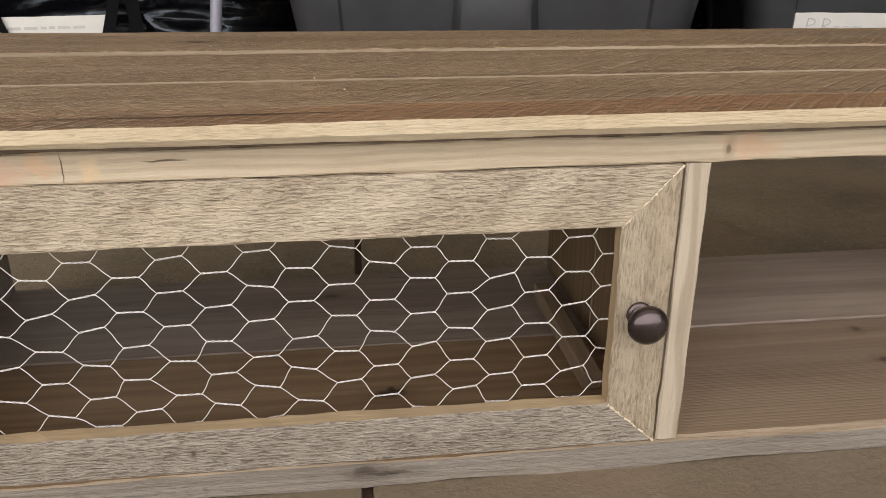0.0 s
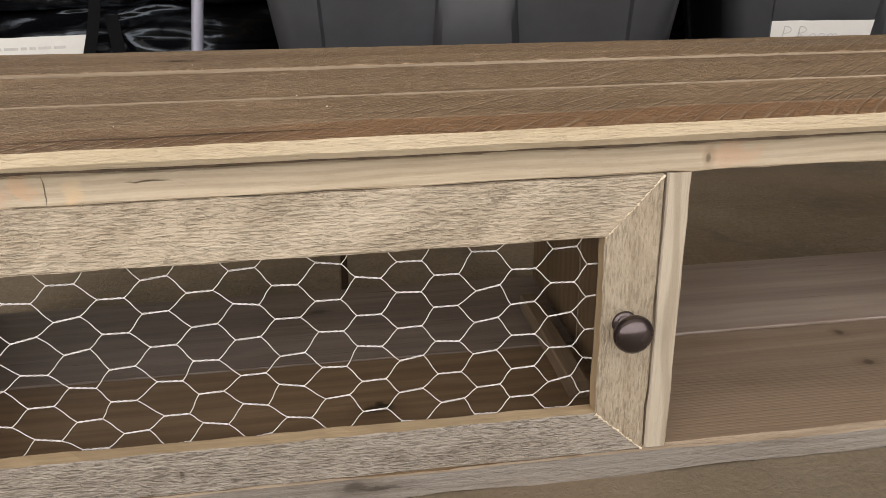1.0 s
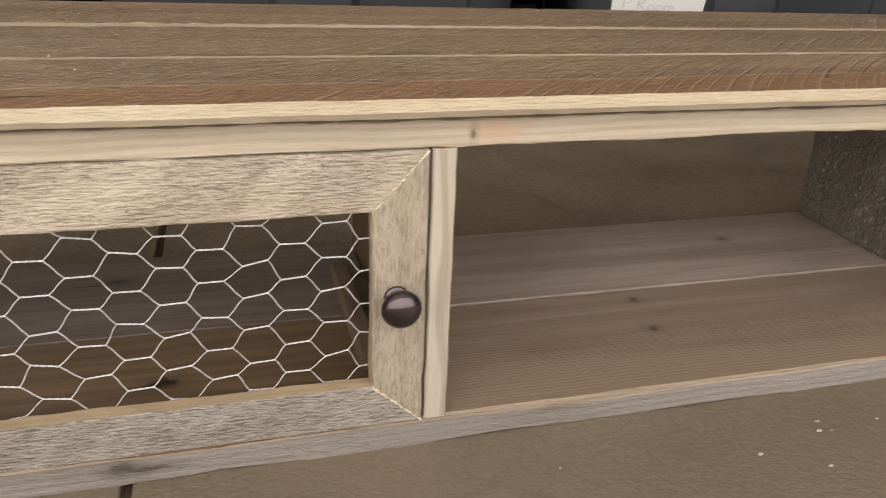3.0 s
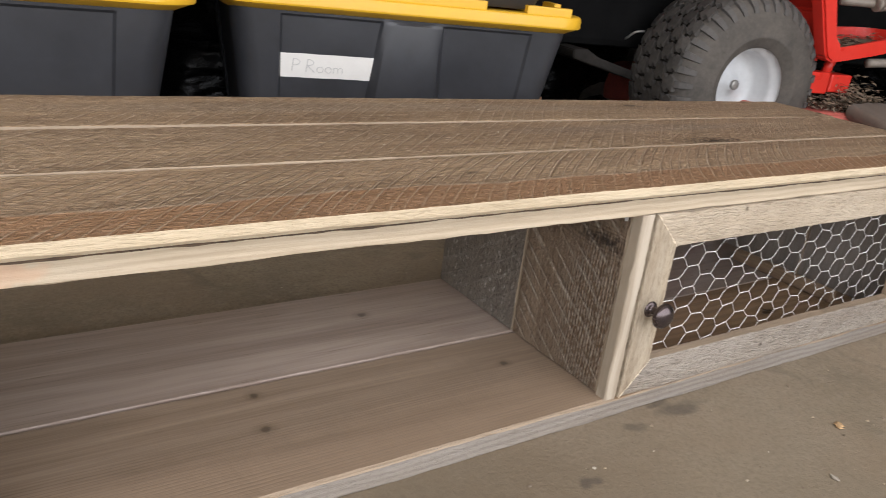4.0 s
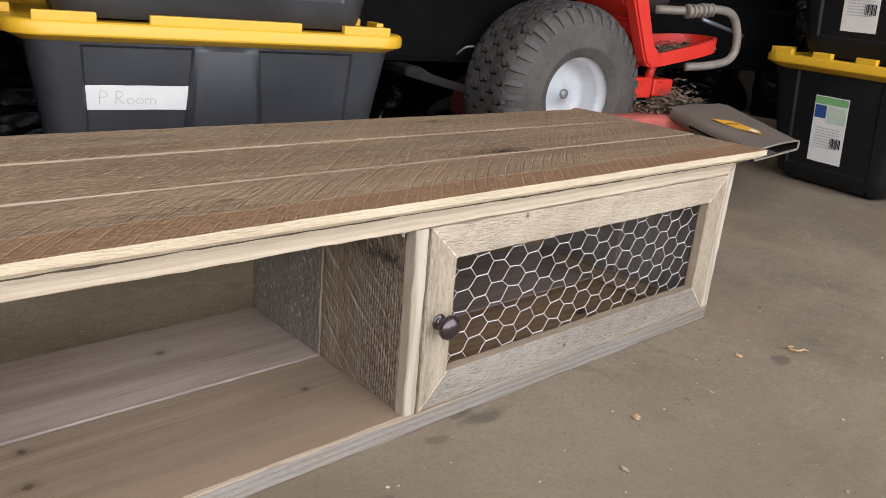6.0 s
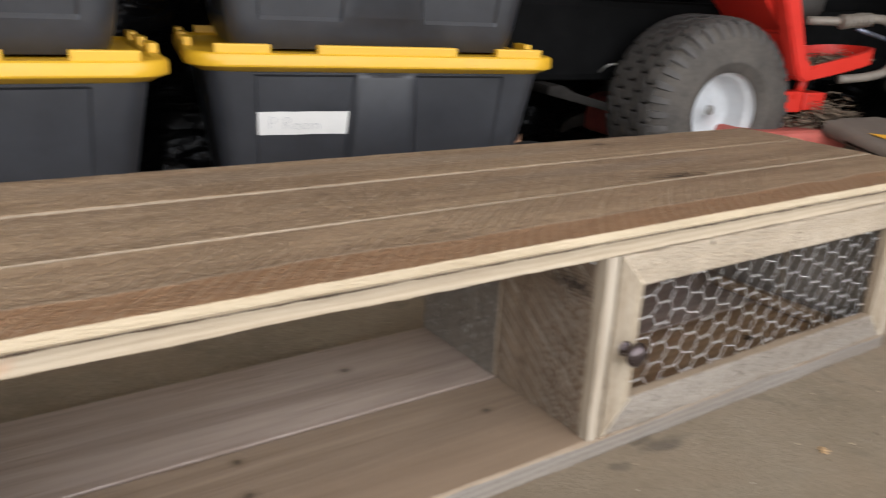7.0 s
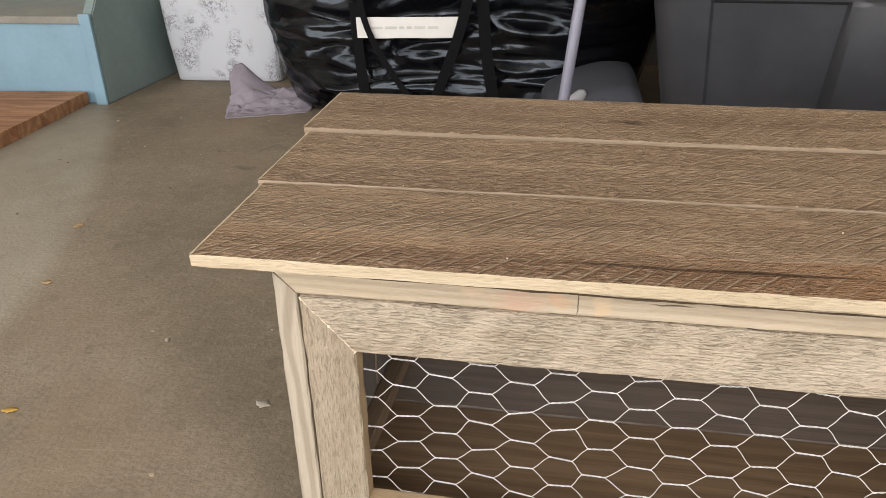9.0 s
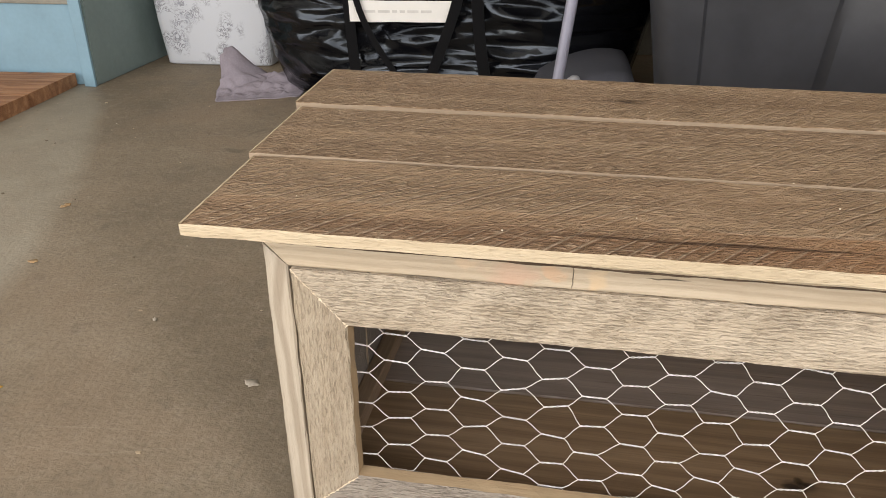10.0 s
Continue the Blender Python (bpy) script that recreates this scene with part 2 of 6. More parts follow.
def wood(name, dark, light, wash=None, wash_amount=0.0, dashes=0.0, rough=0.75, knots=(), patches=(), marks=(), bump=0.6, flow=None, lines=None, sweep=0.0, slant=38):
    """Planed or torn board, grain along x. knots: (x, y, rx, ry); patches: (x, y, rx, ry, colour); marks: dark cracks (x, y, rx, ry).
    flow: (lines a metre across, bend, strength) of bold year rings; lines: (lines a metre, strength, y of the middle, half width) of fine straight grain."""
    s = Shade(name, rough, 0.0, spec=0.32)
    raw = s.coords(False)
    v = s.coords()
    figure = s.noise(s.map(v, (1.3, 26, 26)), 1.0, 5, 0.6, 0.9)
    grain = s.noise(s.map(v, (11, 420, 420)), 1.0, 4, 0.65)
    blotch = s.noise(s.map(v, (2.6, 7, 7)), 1.0, 3)
    tone = s.math("ADD", s.math("MULTIPLY", figure, 0.75), s.math("MULTIPLY", grain, 0.45))
    col = s.ramp(tone, ((0.45, dark), (0.72, light)))
    col = s.mix(s.ramp(blotch, ((0.35, 0.0), (0.7, 0.3))), col, tuple(c * 0.75 for c in dark), "MIX")
    height = s.math("ADD", s.math("MULTIPLY", grain, 0.5), s.math("MULTIPLY", figure, 0.35))
    if wash:
        w = s.noise(s.map(v, (5, 46, 46)), 1.0, 5, 0.7)
        col = s.mix(s.math("MULTIPLY", s.ramp(w, ((0.3, 0.35), (0.62, 1.0))), wash_amount), col, wash)
    if flow:
        bend = s.noise(s.map(v, (7, 22, 22)), 1.0, 2, 0.4)
        ph = s.math("ADD", s.math("MULTIPLY", axis(s, v, 1), flow[0] * 6.283), s.math("MULTIPLY", bend, flow[1]))
        ring = s.math("ADD", s.math("MULTIPLY", s.math("SINE", ph), 0.5), 0.5)
        ring = s.math("MULTIPLY", s.ramp(ring, ((0.35, 0.0), (0.85, 1.0))), s.ramp(blotch, ((0.3, 0.5), (0.6, 1.0))))
        col = s.mix(s.math("MULTIPLY", ring, flow[2]), col, tuple(c * 0.78 for c in dark))
    if lines:
        wob = s.noise(s.map(v, (3, 30, 30)), 1.0, 2, 0.4)
        ph = s.math("ADD", s.math("MULTIPLY", axis(s, raw, 1), lines[0] * 6.283), s.math("MULTIPLY", wob, 9.0))
        fine = s.ramp(s.math("SINE", ph), ((0.2, 0.0), (0.95, 1.0)))
        fine = s.math("MULTIPLY", fine, s.ramp(s.math("ABSOLUTE", s.math("SUBTRACT", axis(s, raw, 1), lines[2])), ((lines[3] * 0.5, 1.0), (lines[3], 0.0))))
        col = s.mix(s.math("MULTIPLY", fine, lines[1]), col, tuple(c * 0.62 for c in dark))
        height = s.math("SUBTRACT", height, s.math("MULTIPLY", fine, 0.25))
    if dashes:
        # torn fibres: short pits and raised strands along the grain, thinned out in the saw's slanting sweeps
        d = s.noise(s.map(v, (95, 560, 560)), 1.0, 3, 0.6, 0.3)
        e = s.noise(s.map(v, (210, 1150, 1150), (3, 1, 0)), 1.0, 2, 0.6, 0.5)
        band = s.noise(s.map(s.map(v, rot=(0, 0, slant)), (46, 6, 6)), 1.0, 2, 0.45)
        dm = s.math("MULTIPLY", s.ramp(s.noise(s.map(v, (9, 40, 40)), 1.0, 3), ((0.3, 0.65), (0.55, 1.0))), s.ramp(band, ((0.42, 1.0), (0.6, 1.0 - 0.6 * sweep))))
        pit = s.math("MULTIPLY", s.math("MAXIMUM", s.ramp(d, ((0.39, 1.0), (0.43, 0.0))), s.math("MULTIPLY", s.ramp(e, ((0.36, 1.0), (0.40, 0.0))), 0.7)), dm)
        strand = s.math("MULTIPLY", s.ramp(d, ((0.56, 0.0), (0.68, 1.0))), dm)
        col = s.mix(s.math("MULTIPLY", s.ramp(band, ((0.44, 0.0), (0.6, 1.0))), 0.45 * sweep), col, tuple(min(1, c * 1.22) for c in (wash or light)))
        col = s.mix(s.math("MULTIPLY", strand, 0.45 * dashes), col, tuple(min(1, c * 1.25) for c in (wash or light)))
        col = s.mix(s.math("MULTIPLY", pit, 0.54 * dashes), col, tuple(c * 0.5 for c in dark))
        height = s.math("ADD", height, s.math("MULTIPLY", s.math("MULTIPLY", d, dm), 4.2 * dashes))
        height = s.math("SUBTRACT", height, s.math("MULTIPLY", pit, 0.7 * dashes))
    for x, y, rx, ry, c in patches:
        col = s.mix(s.math("MULTIPLY", s.spot(warped(s, raw, 60.0, 0.03), x, y, rx, ry), s.ramp(figure, ((0.3, 0.35), (0.65, 1.0)))), col, c)
    for x, y, rx, ry in knots:
        w = warped(s, raw, 90.0, 0.006)
        ring = s.spot(w, x, y, rx * 2.2, ry * 2.2)
        col = s.mix(s.math("MULTIPLY", ring, 0.45), col, tuple(c * 0.75 for c in dark))
        col = s.mix(s.math("MULTIPLY", s.spot(w, x, y, rx, ry), 0.85), col, tuple(c * 0.34 for c in dark))
    for x, y, rx, ry in marks:
        k = s.spot(warped(s, raw, 70.0, 0.004), x, y, rx, ry)
        col = s.mix(s.math("MULTIPLY", k, 0.9), col, tuple(c * 0.15 for c in dark))
        height = s.math("SUBTRACT", height, s.math("MULTIPLY", k, 2.0))
    s.bump(height, bump, 0.0022)
    return s.done(col, s.ramp(grain, ((0.3, rough - 0.1), (0.7, rough + 0.1))))


def length(s, v):
    n = s.t.nodes.new("ShaderNodeVectorMath")
    n.operation = "LENGTH"
    s.put(v, n.inputs[0])
    return n.outputs["Value"]


def join(s, x, y, z):
    n = s.t.nodes.new("ShaderNodeCombineXYZ")
    for socket, value in zip(n.inputs, (x, y, z)):
        s.put(value, socket)
    return n.outputs[0]


def axis(s, v, k):
    n = s.t.nodes.new("ShaderNodeSeparateXYZ")
    s.put(v, n.inputs[0])
    return n.outputs[k]


def sawn(name, dark, light, arc, rough=0.6, knots=(), marks=(), line=(0.70, 0.54, 0.385), pitch=0.019, kerf=0.8, torn=0.8, spec=0.28, patches=(), zone=None, comb=0.0, flecks=0.0, band=None):
    """Rough sawn board: torn fibres along x, crossed by the saw's curved kerfs, all alike and shifted along x. arc: (y of the start, slope, bend).
    zone: (x, y, rx, ry), where the fibres stand up most; comb: lines a metre of the tooth marks there; flecks: stained-over raised ends.
    band: (y of its wavy edge, x where it begins, colour) of redder sapwood along the front."""
    s = Shade(name, rough, 0.0, spec=spec)
    raw = s.coords(False)
    v = s.coords()
    figure = s.noise(s.map(v, (1.6, 24, 24)), 1.0, 5, 0.62, 1.1)
    fine = s.noise(s.map(v, (40, 700, 700)), 1.0, 3, 0.7)
    fibre = s.noise(s.map(v, (105, 400, 400)), 1.0, 3, 0.62, 0.6)
    blotch = s.noise(s.map(v, (3.0, 10, 10)), 1.0, 4)
    tone = s.math("ADD", s.math("MULTIPLY", figure, 0.5), s.math("MULTIPLY", fine, 0.5))
    col = s.ramp(tone, ((0.38, dark), (0.62, light)))
    col = s.mix(s.ramp(blotch, ((0.4, 0.0), (0.7, 0.3))), col, tuple(c * 0.8 for c in dark))
    for x, yy, rx, ry, c in patches:
        col = s.mix(s.math("MULTIPLY", s.spot(raw, x, yy, rx, ry), s.ramp(tone, ((0.42, 0.25), (0.58, 0.85)))), col, c)
    y = s.math("SUBTRACT", axis(s, raw, 1), arc[0])
    u = s.math("SUBTRACT", axis(s, raw, 0), s.math("ADD", s.math("MULTIPLY", y, arc[1]), s.math("MULTIPLY", s.math("MULTIPLY", y, y), arc[2])))
    u = s.math("ADD", u, s.math("MULTIPLY", fibre, 0.0022))
    drift = s.noise(join(s, s.math("MULTIPLY", u, 13.0), s.math("MULTIPLY", y, 2.0), 1.7), 1.0, 3, 0.6)
    ph = s.math("ADD", s.math("MULTIPLY", u, 3.1416 / pitch), s.math("MULTIPLY", drift, 7.0))
    turn = s.math("FRACT", s.math("MULTIPLY", ph, 0.31831), 0.0)
    shown = s.ramp(s.noise(s.map(v, (7, 30, 30), (3, 1, 2)), 1.0, 3, 0.6), ((0.40, 0.12), (0.58, 1.0)))
    broken = s.ramp(fine, ((0.36, 0.4), (0.52, 1.0)))
    groove = s.math("MULTIPLY", s.ramp(turn, ((0.0, 1.0), (0.07, 0.9), (0.15, 0.0), (0.97, 0.0), (1.0, 1.0))), shown)
    lip = s.math("MULTIPLY", s.math("MULTIPLY", s.ramp(turn, ((0.80, 0.0), (0.87, 1.0), (0.95, 1.0), (0.98, 0.0))), shown), broken)
    calm = s.ramp(s.noise(s.map(v, (5, 34, 34), (7, 2, 6)), 1.0, 3), ((0.34, 0.5), (0.56, 1.0)))
    if zone and not comb:
        calm = s.math("ADD", s.math("MULTIPLY", calm, 0.6), s.math("MULTIPLY", s.spot(warped(s, raw, 14.0, 0.05), *zone), 0.75))
    pit = s.math("MULTIPLY", s.math("MAXIMUM", s.ramp(fibre, ((0.37, 1.0), (0.42, 0.0))), s.math("MULTIPLY", s.ramp(fine, ((0.34, 1.0), (0.40, 0.0))), 0.6)), calm)
    strand = s.math("MULTIPLY", s.math("MULTIPLY", s.ramp(fibre, ((0.54, 0.0), (0.66, 1.0))), calm), s.ramp(turn, ((0.05, 0.25), (0.3, 1.0))))
    # pale fibre and dark pits; the ridges' light and kerfs' shade are coloured in
    col = s.mix(s.math("MULTIPLY", pit, 0.52 * torn), col, tuple(c * 0.42 for c in dark))
    col = s.mix(s.math("MULTIPLY", strand, 0.72 * torn), col, line)
    col = s.mix(s.math("MULTIPLY", groove, 0.46 * kerf), col, tuple(c * 0.4 for c in dark))
    col = s.mix(s.math("MULTIPLY", lip, 0.85 * kerf), col, tuple(min(1, c * 1.12) for c in line))
    height = s.math("ADD", s.math("MULTIPLY", s.math("MULTIPLY", fibre, calm), 1.5), s.math("MULTIPLY", fine, 0.4))
    height = s.math("ADD", height, s.math("MULTIPLY", s.math("MULTIPLY", s.math("MULTIPLY", turn, shown), turn), 0.5 * kerf))
    height = s.math("ADD", height, s.math("MULTIPLY", s.math("SUBTRACT", lip, groove), 0.5 * kerf))
    height = s.math("SUBTRACT", height, s.math("MULTIPLY", pit, 0.45))
    if band:
        wave = s.noise(s.map(v, (7, 3, 3)), 1.0, 3, 0.5)
        d = s.math("SUBTRACT", s.math("ADD", s.math("MULTIPLY", s.math("SUBTRACT", wave, 0.5), 0.035), band[0]), axis(s, raw, 1))
        begin = s.ramp(s.math("SUBTRACT", u, band[1] - 0.5), ((0.38, 0.25), (0.56, 1.0)))
        red = s.math("MULTIPLY", s.math("MULTIPLY", s.ramp(s.math("ADD", s.math("MULTIPLY", d, 30.0), 0.5), ((0.42, 0.0), (0.6, 1.0))), begin), s.ramp(tone, ((0.36, 0.5), (0.62, 0.82))))
        red = s.math("MULTIPLY", red, s.math("SUBTRACT", 1.0, s.math("MULTIPLY", lip, 0.7)))
        col = s.mix(red, col, band[2])
        rung = s.math("MULTIPLY", s.math("MULTIPLY", s.ramp(turn, ((0.70, 0.0), (0.86, 1.0), (0.95, 1.0), (0.98, 0.0))), red), broken)
        col = s.mix(s.math("MULTIPLY", rung, 0.75), col, (0.64, 0.42, 0.25))
        height = s.math("ADD", height, s.math("MULTIPLY", rung, 0.4))
        rim = s.math("MULTIPLY", s.ramp(s.math("ABSOLUTE", d), ((0.0, 0.6), (0.0022, 0.0))), s.math("MULTIPLY", begin, broken))
        col = s.mix(rim, col, line)
        height = s.math("ADD", height, s.math("MULTIPLY", rim, 0.5))
    if comb:
        wob = s.noise(s.map(v, (12, 60, 60)), 1.0, 2, 0.5)
        teeth = s.math("SINE", s.math("ADD", s.math("MULTIPLY", axis(s, raw, 1), comb * 6.283), s.math("MULTIPLY", wob, 3.0)))
        teeth = s.math("MULTIPLY", s.ramp(teeth, ((0.1, 0.0), (0.9, 1.0))), s.spot(warped(s, raw, 14.0, 0.05), *zone))
        tip = s.math("MULTIPLY", s.math("SUBTRACT", 1.0, teeth), s.math("MULTIPLY", s.spot(raw, *zone), s.ramp(s.noise(s.map(v, (160, 300, 300)), 1.0, 2), ((0.44, 0.0), (0.58, 1.0)))))
        col = s.mix(s.math("MULTIPLY", teeth, 0.62), col, tuple(c * 0.42 for c in dark))
        col = s.mix(s.math("MULTIPLY", tip, 0.5), col, line)
        height = s.math("SUBTRACT", height, s.math("MULTIPLY", teeth, 1.0))
    if flecks:
        f = s.noise(s.map(v, (95, 260, 260), (5, 8, 1)), 1.0, 2, 0.5)
        f = s.math("MULTIPLY", s.ramp(f, ((0.61, 0.0), (0.67, 1.0))), s.ramp(s.noise(s.map(v, (8, 16, 16), (2, 6, 1)), 1.0, 2), ((0.44, 0.0), (0.6, 1.0))))
        col = s.mix(s.math("MULTIPLY", f, flecks), col, line)
    for x, yy, rx, ry in knots:
        w = warped(s, raw, 55.0, 0.012)
        eye = s.spot(w, x, yy, rx * 2.6, ry * 2.6)
        curl = s.noise(s.map(v, (90, 260, 260)), 1.0, 3)
        g = length(s, s.map(warped(s, raw, 20.0, 0.012), (1 / rx, 1 / ry, 0), (-x / rx, -yy / ry, 0)))
        ripple = s.math("MULTIPLY", s.ramp(s.math("SINE", s.math("MULTIPLY", g, 7.0)), ((0.0, 0.0), (0.8, 1.0))), s.ramp(s.math("MULTIPLY", g, 0.2), ((0.2, 0.7), (1.0, 0.0))))
        col = s.mix(s.math("MULTIPLY", ripple, s.ramp(curl, ((0.36, 0.3), (0.54, 1.0)))), col, tuple(c * 0.4 for c in dark))
        col = s.mix(s.math("MULTIPLY", eye, s.ramp(curl, ((0.44, 0.1), (0.54, 0.9)))), col, tuple(c * 0.36 for c in dark))
        col = s.mix(s.math("MULTIPLY", s.spot(w, x, yy, rx, ry), s.ramp(curl, ((0.4, 0.3), (0.55, 1.0)))), col, tuple(c * 0.2 for c in dark))
    for x, yy, rx, ry in marks:
        k = s.math("MULTIPLY", s.spot(warped(s, raw, 25.0, 0.006), x, yy, rx, ry), s.ramp(fibre, ((0.35, 0.5), (0.5, 1.0))))
        col = s.mix(s.math("MULTIPLY", k, 0.9), col, (dark[0] * 0.22, dark[1] * 0.15, dark[2] * 0.1))
        height = s.math("SUBTRACT", height, s.math("MULTIPLY", k, 0.4))
    s.bump(height, 1.0, 0.008)
    return s.done(col, s.ramp(fine, ((0.3, rough - 0.12), (0.7, rough + 0.12))))


def plain(name, base, rough=0.5, metal=0.0, vary=0.15, scale=12.0, bump=0.0, bscale=150.0, spec=0.5, rvary=0.1):
    """A painted or moulded surface with slight stains and fine relief."""
    s = Shade(name, rough, metal, base, spec)
    v = s.coords()
    n = s.noise(v, scale, 5, 0.6)
    f = s.noise(v, scale * 9, 3, 0.6)
    t = s.math("ADD", s.math("MULTIPLY", n, 0.7), s.math("MULTIPLY", f, 0.3))
    col = s.ramp(t, ((0.3, tuple(c * (1 - vary) for c in base)), (0.7, tuple(min(1, c * (1 + vary)) for c in base))))
    if bump:
        s.bump(s.noise(v, bscale, 3), bump, 0.0008)
    return s.done(col, s.ramp(n, ((0.3, max(0.02, rough - rvary)), (0.7, min(1, rough + rvary)))))


TOP_DARK, TOP_LIGHT = (0.290, 0.184, 0.106), (0.535, 0.378, 0.234)
PALE_DARK, PALE_LIGHT, WASH = (0.275, 0.203, 0.13), (0.44, 0.345, 0.232), (0.555, 0.472, 0.358)
top_wood = [sawn("stained_top_%s" % n, TOP_DARK, TOP_LIGHT, at, 0.60, k, mk, spec=0.24, patches=pt, zone=zn, pitch=pc, kerf=kf, torn=tr, band=(-0.017, -0.62, (0.45, 0.232, 0.108)) if n == "front" else None) for n, k, mk, at, pt, zn, pc, kf, tr in (
    ("front", ((0.12, 0.014, 0.004, 0.0016),), ((-0.69, -0.042, 0.11, 0.0028), (-0.62, -0.040, 0.07, 0.0020)), (-0.07, 0.75, 2.6), ((-0.75, -0.05, 0.3, 0.02, (0.22, 0.117, 0.062)),), (0.0, -0.056, 1.4, 0.042), 0.0165, 0.85, 1.0),
    ("middle", ((0.570, -0.053, 0.026, 0.007),), (), (-0.066, 1.0, 1.0), ((-0.3, 0.0, 0.4, 0.03, (0.40, 0.278, 0.17)), (0.5, 0.02, 0.3, 0.025, (0.33, 0.25, 0.185))), None, 0.0185, 0.5, 1.0),
    ("back", ((0.62, 0.02, 0.01, 0.005), (-0.72, -0.01, 0.008, 0.003)), (), (-0.06, 0.8, 1.5), ((0.2, 0.01, 0.6, 0.03, (0.37, 0.28, 0.2)),), None, 0.017, 0.42, 1.0))]
groove_edge = wood("groove_edge", (0.25, 0.185, 0.122), (0.385, 0.30, 0.21), None, 0.0, 0.15, 0.75)
pale_edge = wood("pale_edge", (0.43, 0.325, 0.195), (0.60, 0.485, 0.32), (0.62, 0.53, 0.385), 0.5, 0.25, 0.7, flow=(120.0, 9.0, 0.18))
fresh_edge = wood("fresh_cut_edge", (0.66, 0.52, 0.34), (0.82, 0.70, 0.50), (0.84, 0.75, 0.59), 0.5, 0.2, 0.7, flow=(160.0, 9.0, 0.2))
raw_edge = wood("raw_rail_edge", (0.36, 0.25, 0.14), (0.52, 0.40, 0.25), None, 0, 0.12, 0.75, bump=0.3)
rail_wood = wood("washed_rail", PALE_DARK, PALE_LIGHT, WASH, 0.8, 0.7, 0.8, bump=0.8, sweep=0.5)
rail_wood_knot = wood("washed_rail_knot", PALE_DARK, PALE_LIGHT, WASH, 0.75, 0.55, 0.8, ((0.161, -0.016, 0.0026, 0.0026),), bump=0.8, sweep=0.35)
bottom_rail_wood = wood("weathered_rail", (0.20, 0.155, 0.115), (0.39, 0.325, 0.25), (0.43, 0.385, 0.325), 0.65, 0.95, 0.82, ((-0.05, 0.0, 0.003, 0.003),), bump=0.8, sweep=0.3)
stile_wood = wood("washed_stile", (0.25, 0.18, 0.11), (0.45, 0.355, 0.24), (0.50, 0.43, 0.325), 0.62, 0.7, 0.8, bump=0.7, sweep=0.2)
apron_wood = wood("pale_apron", (0.36, 0.27, 0.17), (0.56, 0.455, 0.315), (0.60, 0.52, 0.40), 0.45, 0.1, 0.7,
                  ((0.307, 0.001, 0.003, 0.005),), ((0.805, 0.002, 0.022, 0.012, (0.52, 0.35, 0.245)), (0.775, -0.003, 0.012, 0.009, (0.56, 0.36, 0.22)), (0.835, -0.004, 0.014, 0.008, (0.56, 0.42, 0.28)), (0.745, 0.002, 0.012, 0.012, (0.60, 0.45, 0.28)), (0.29, 0.0, 0.03, 0.012, (0.52, 0.35, 0.23))), ((0.7625, 0.0, 0.0006, 0.012), (0.697, -0.003, 0.016, 0.0008)), 0.5, flow=(150.0, 11.0, 0.28))
post_wood = wood("pale_post", (0.28, 0.212, 0.138), (0.45, 0.37, 0.27), (0.54, 0.485, 0.395), 0.55, 0.08, 0.7, bump=0.5, flow=(62.0, 15.0, 0.6))
trim_wood = wood("grey_bottom_trim", (0.155, 0.122, 0.092), (0.29, 0.245, 0.195), (0.30, 0.275, 0.242), 0.6, 0.3, 0.8,
                 ((-0.575, 0.003, 0.012, 0.006), (-0.556, 0.0, 0.02, 0.003)), bump=0.6, flow=(130.0, 12.0, 0.35))
shelf_wood = [wood("stained_shelf_front", (0.195, 0.139, 0.092), (0.335, 0.252, 0.178), None, 0, 0.0, 0.38, ((-0.066, 0.006, 0.008, 0.006), (0.256, 0.025, 0.007, 0.005), (-0.055, 0.069, 0.006, 0.006)), ((0.0, -0.07, 1.6, 0.075, (0.305, 0.22, 0.148)),), (), bump=0.25, lines=(230.0, 0.5, -0.05, 0.075)),
              wood("stained_shelf_back", (0.265, 0.20, 0.158), (0.435, 0.353, 0.288), None, 0, 0.0, 0.36, ((0.146, 0.020, 0.008, 0.006),), bump=0.25, flow=(45.0, 12.0, 0.18))]
# darker brown boards for the two outer bays
bay_wood = [wood("dark_bay_front", (0.125, 0.076, 0.039), (0.245, 0.163, 0.093), None, 0, 0.0, 0.42, ((0.108, 0.002, 0.017, 0.009),), (), ((0.100, 0.000, 0.010, 0.0045), (0.113, 0.004, 0.009, 0.004), (0.108, 0.008, 0.005, 0.006)), bump=0.3, flow=(60.0, 12.0, 0.4)),
            wood("dark_bay_back", (0.15, 0.113, 0.09), (0.28, 0.222, 0.18), None, 0, 0.0, 0.36, ((0.05, 0.03, 0.012, 0.007),), bump=0.3, flow=(45.0, 12.0, 0.3))]
side_wood = sawn("sawn_side", (0.215, 0.145, 0.092), (0.37, 0.268, 0.178), (0.0, -0.75, 0.5), 0.6, ((0.088, 0.012, 0.004, 0.007), (0.055, 0.052, 0.005, 0.03)), (), (0.72, 0.62, 0.49), 0.024, 0.75, 0.22, comb=210.0, zone=(-0.045, 0.05, 0.135, 0.062), patches=((-0.045, 0.05, 0.13, 0.06, (0.20, 0.115, 0.06)),), flecks=0.2)
side_back_wood = sawn("sawn_side_back", (0.19, 0.155, 0.122), (0.34, 0.285, 0.228), (0.0, 0.6, 0.5), 0.6, (), (), (0.70, 0.63, 0.54), 0.03, 0.16, 0.3, flecks=0.9)
outer_side_wood = wood("planed_grey_side", (0.12, 0.097, 0.078), (0.24, 0.204, 0.168), (0.29, 0.265, 0.235), 0.3, 0.35, 0.6, bump=0.5)
cleat_wood = wood("raw_cleat", (0.15, 0.10, 0.06), (0.27, 0.19, 0.12), None, 0, 0.1, 0.7, bump=0.3)
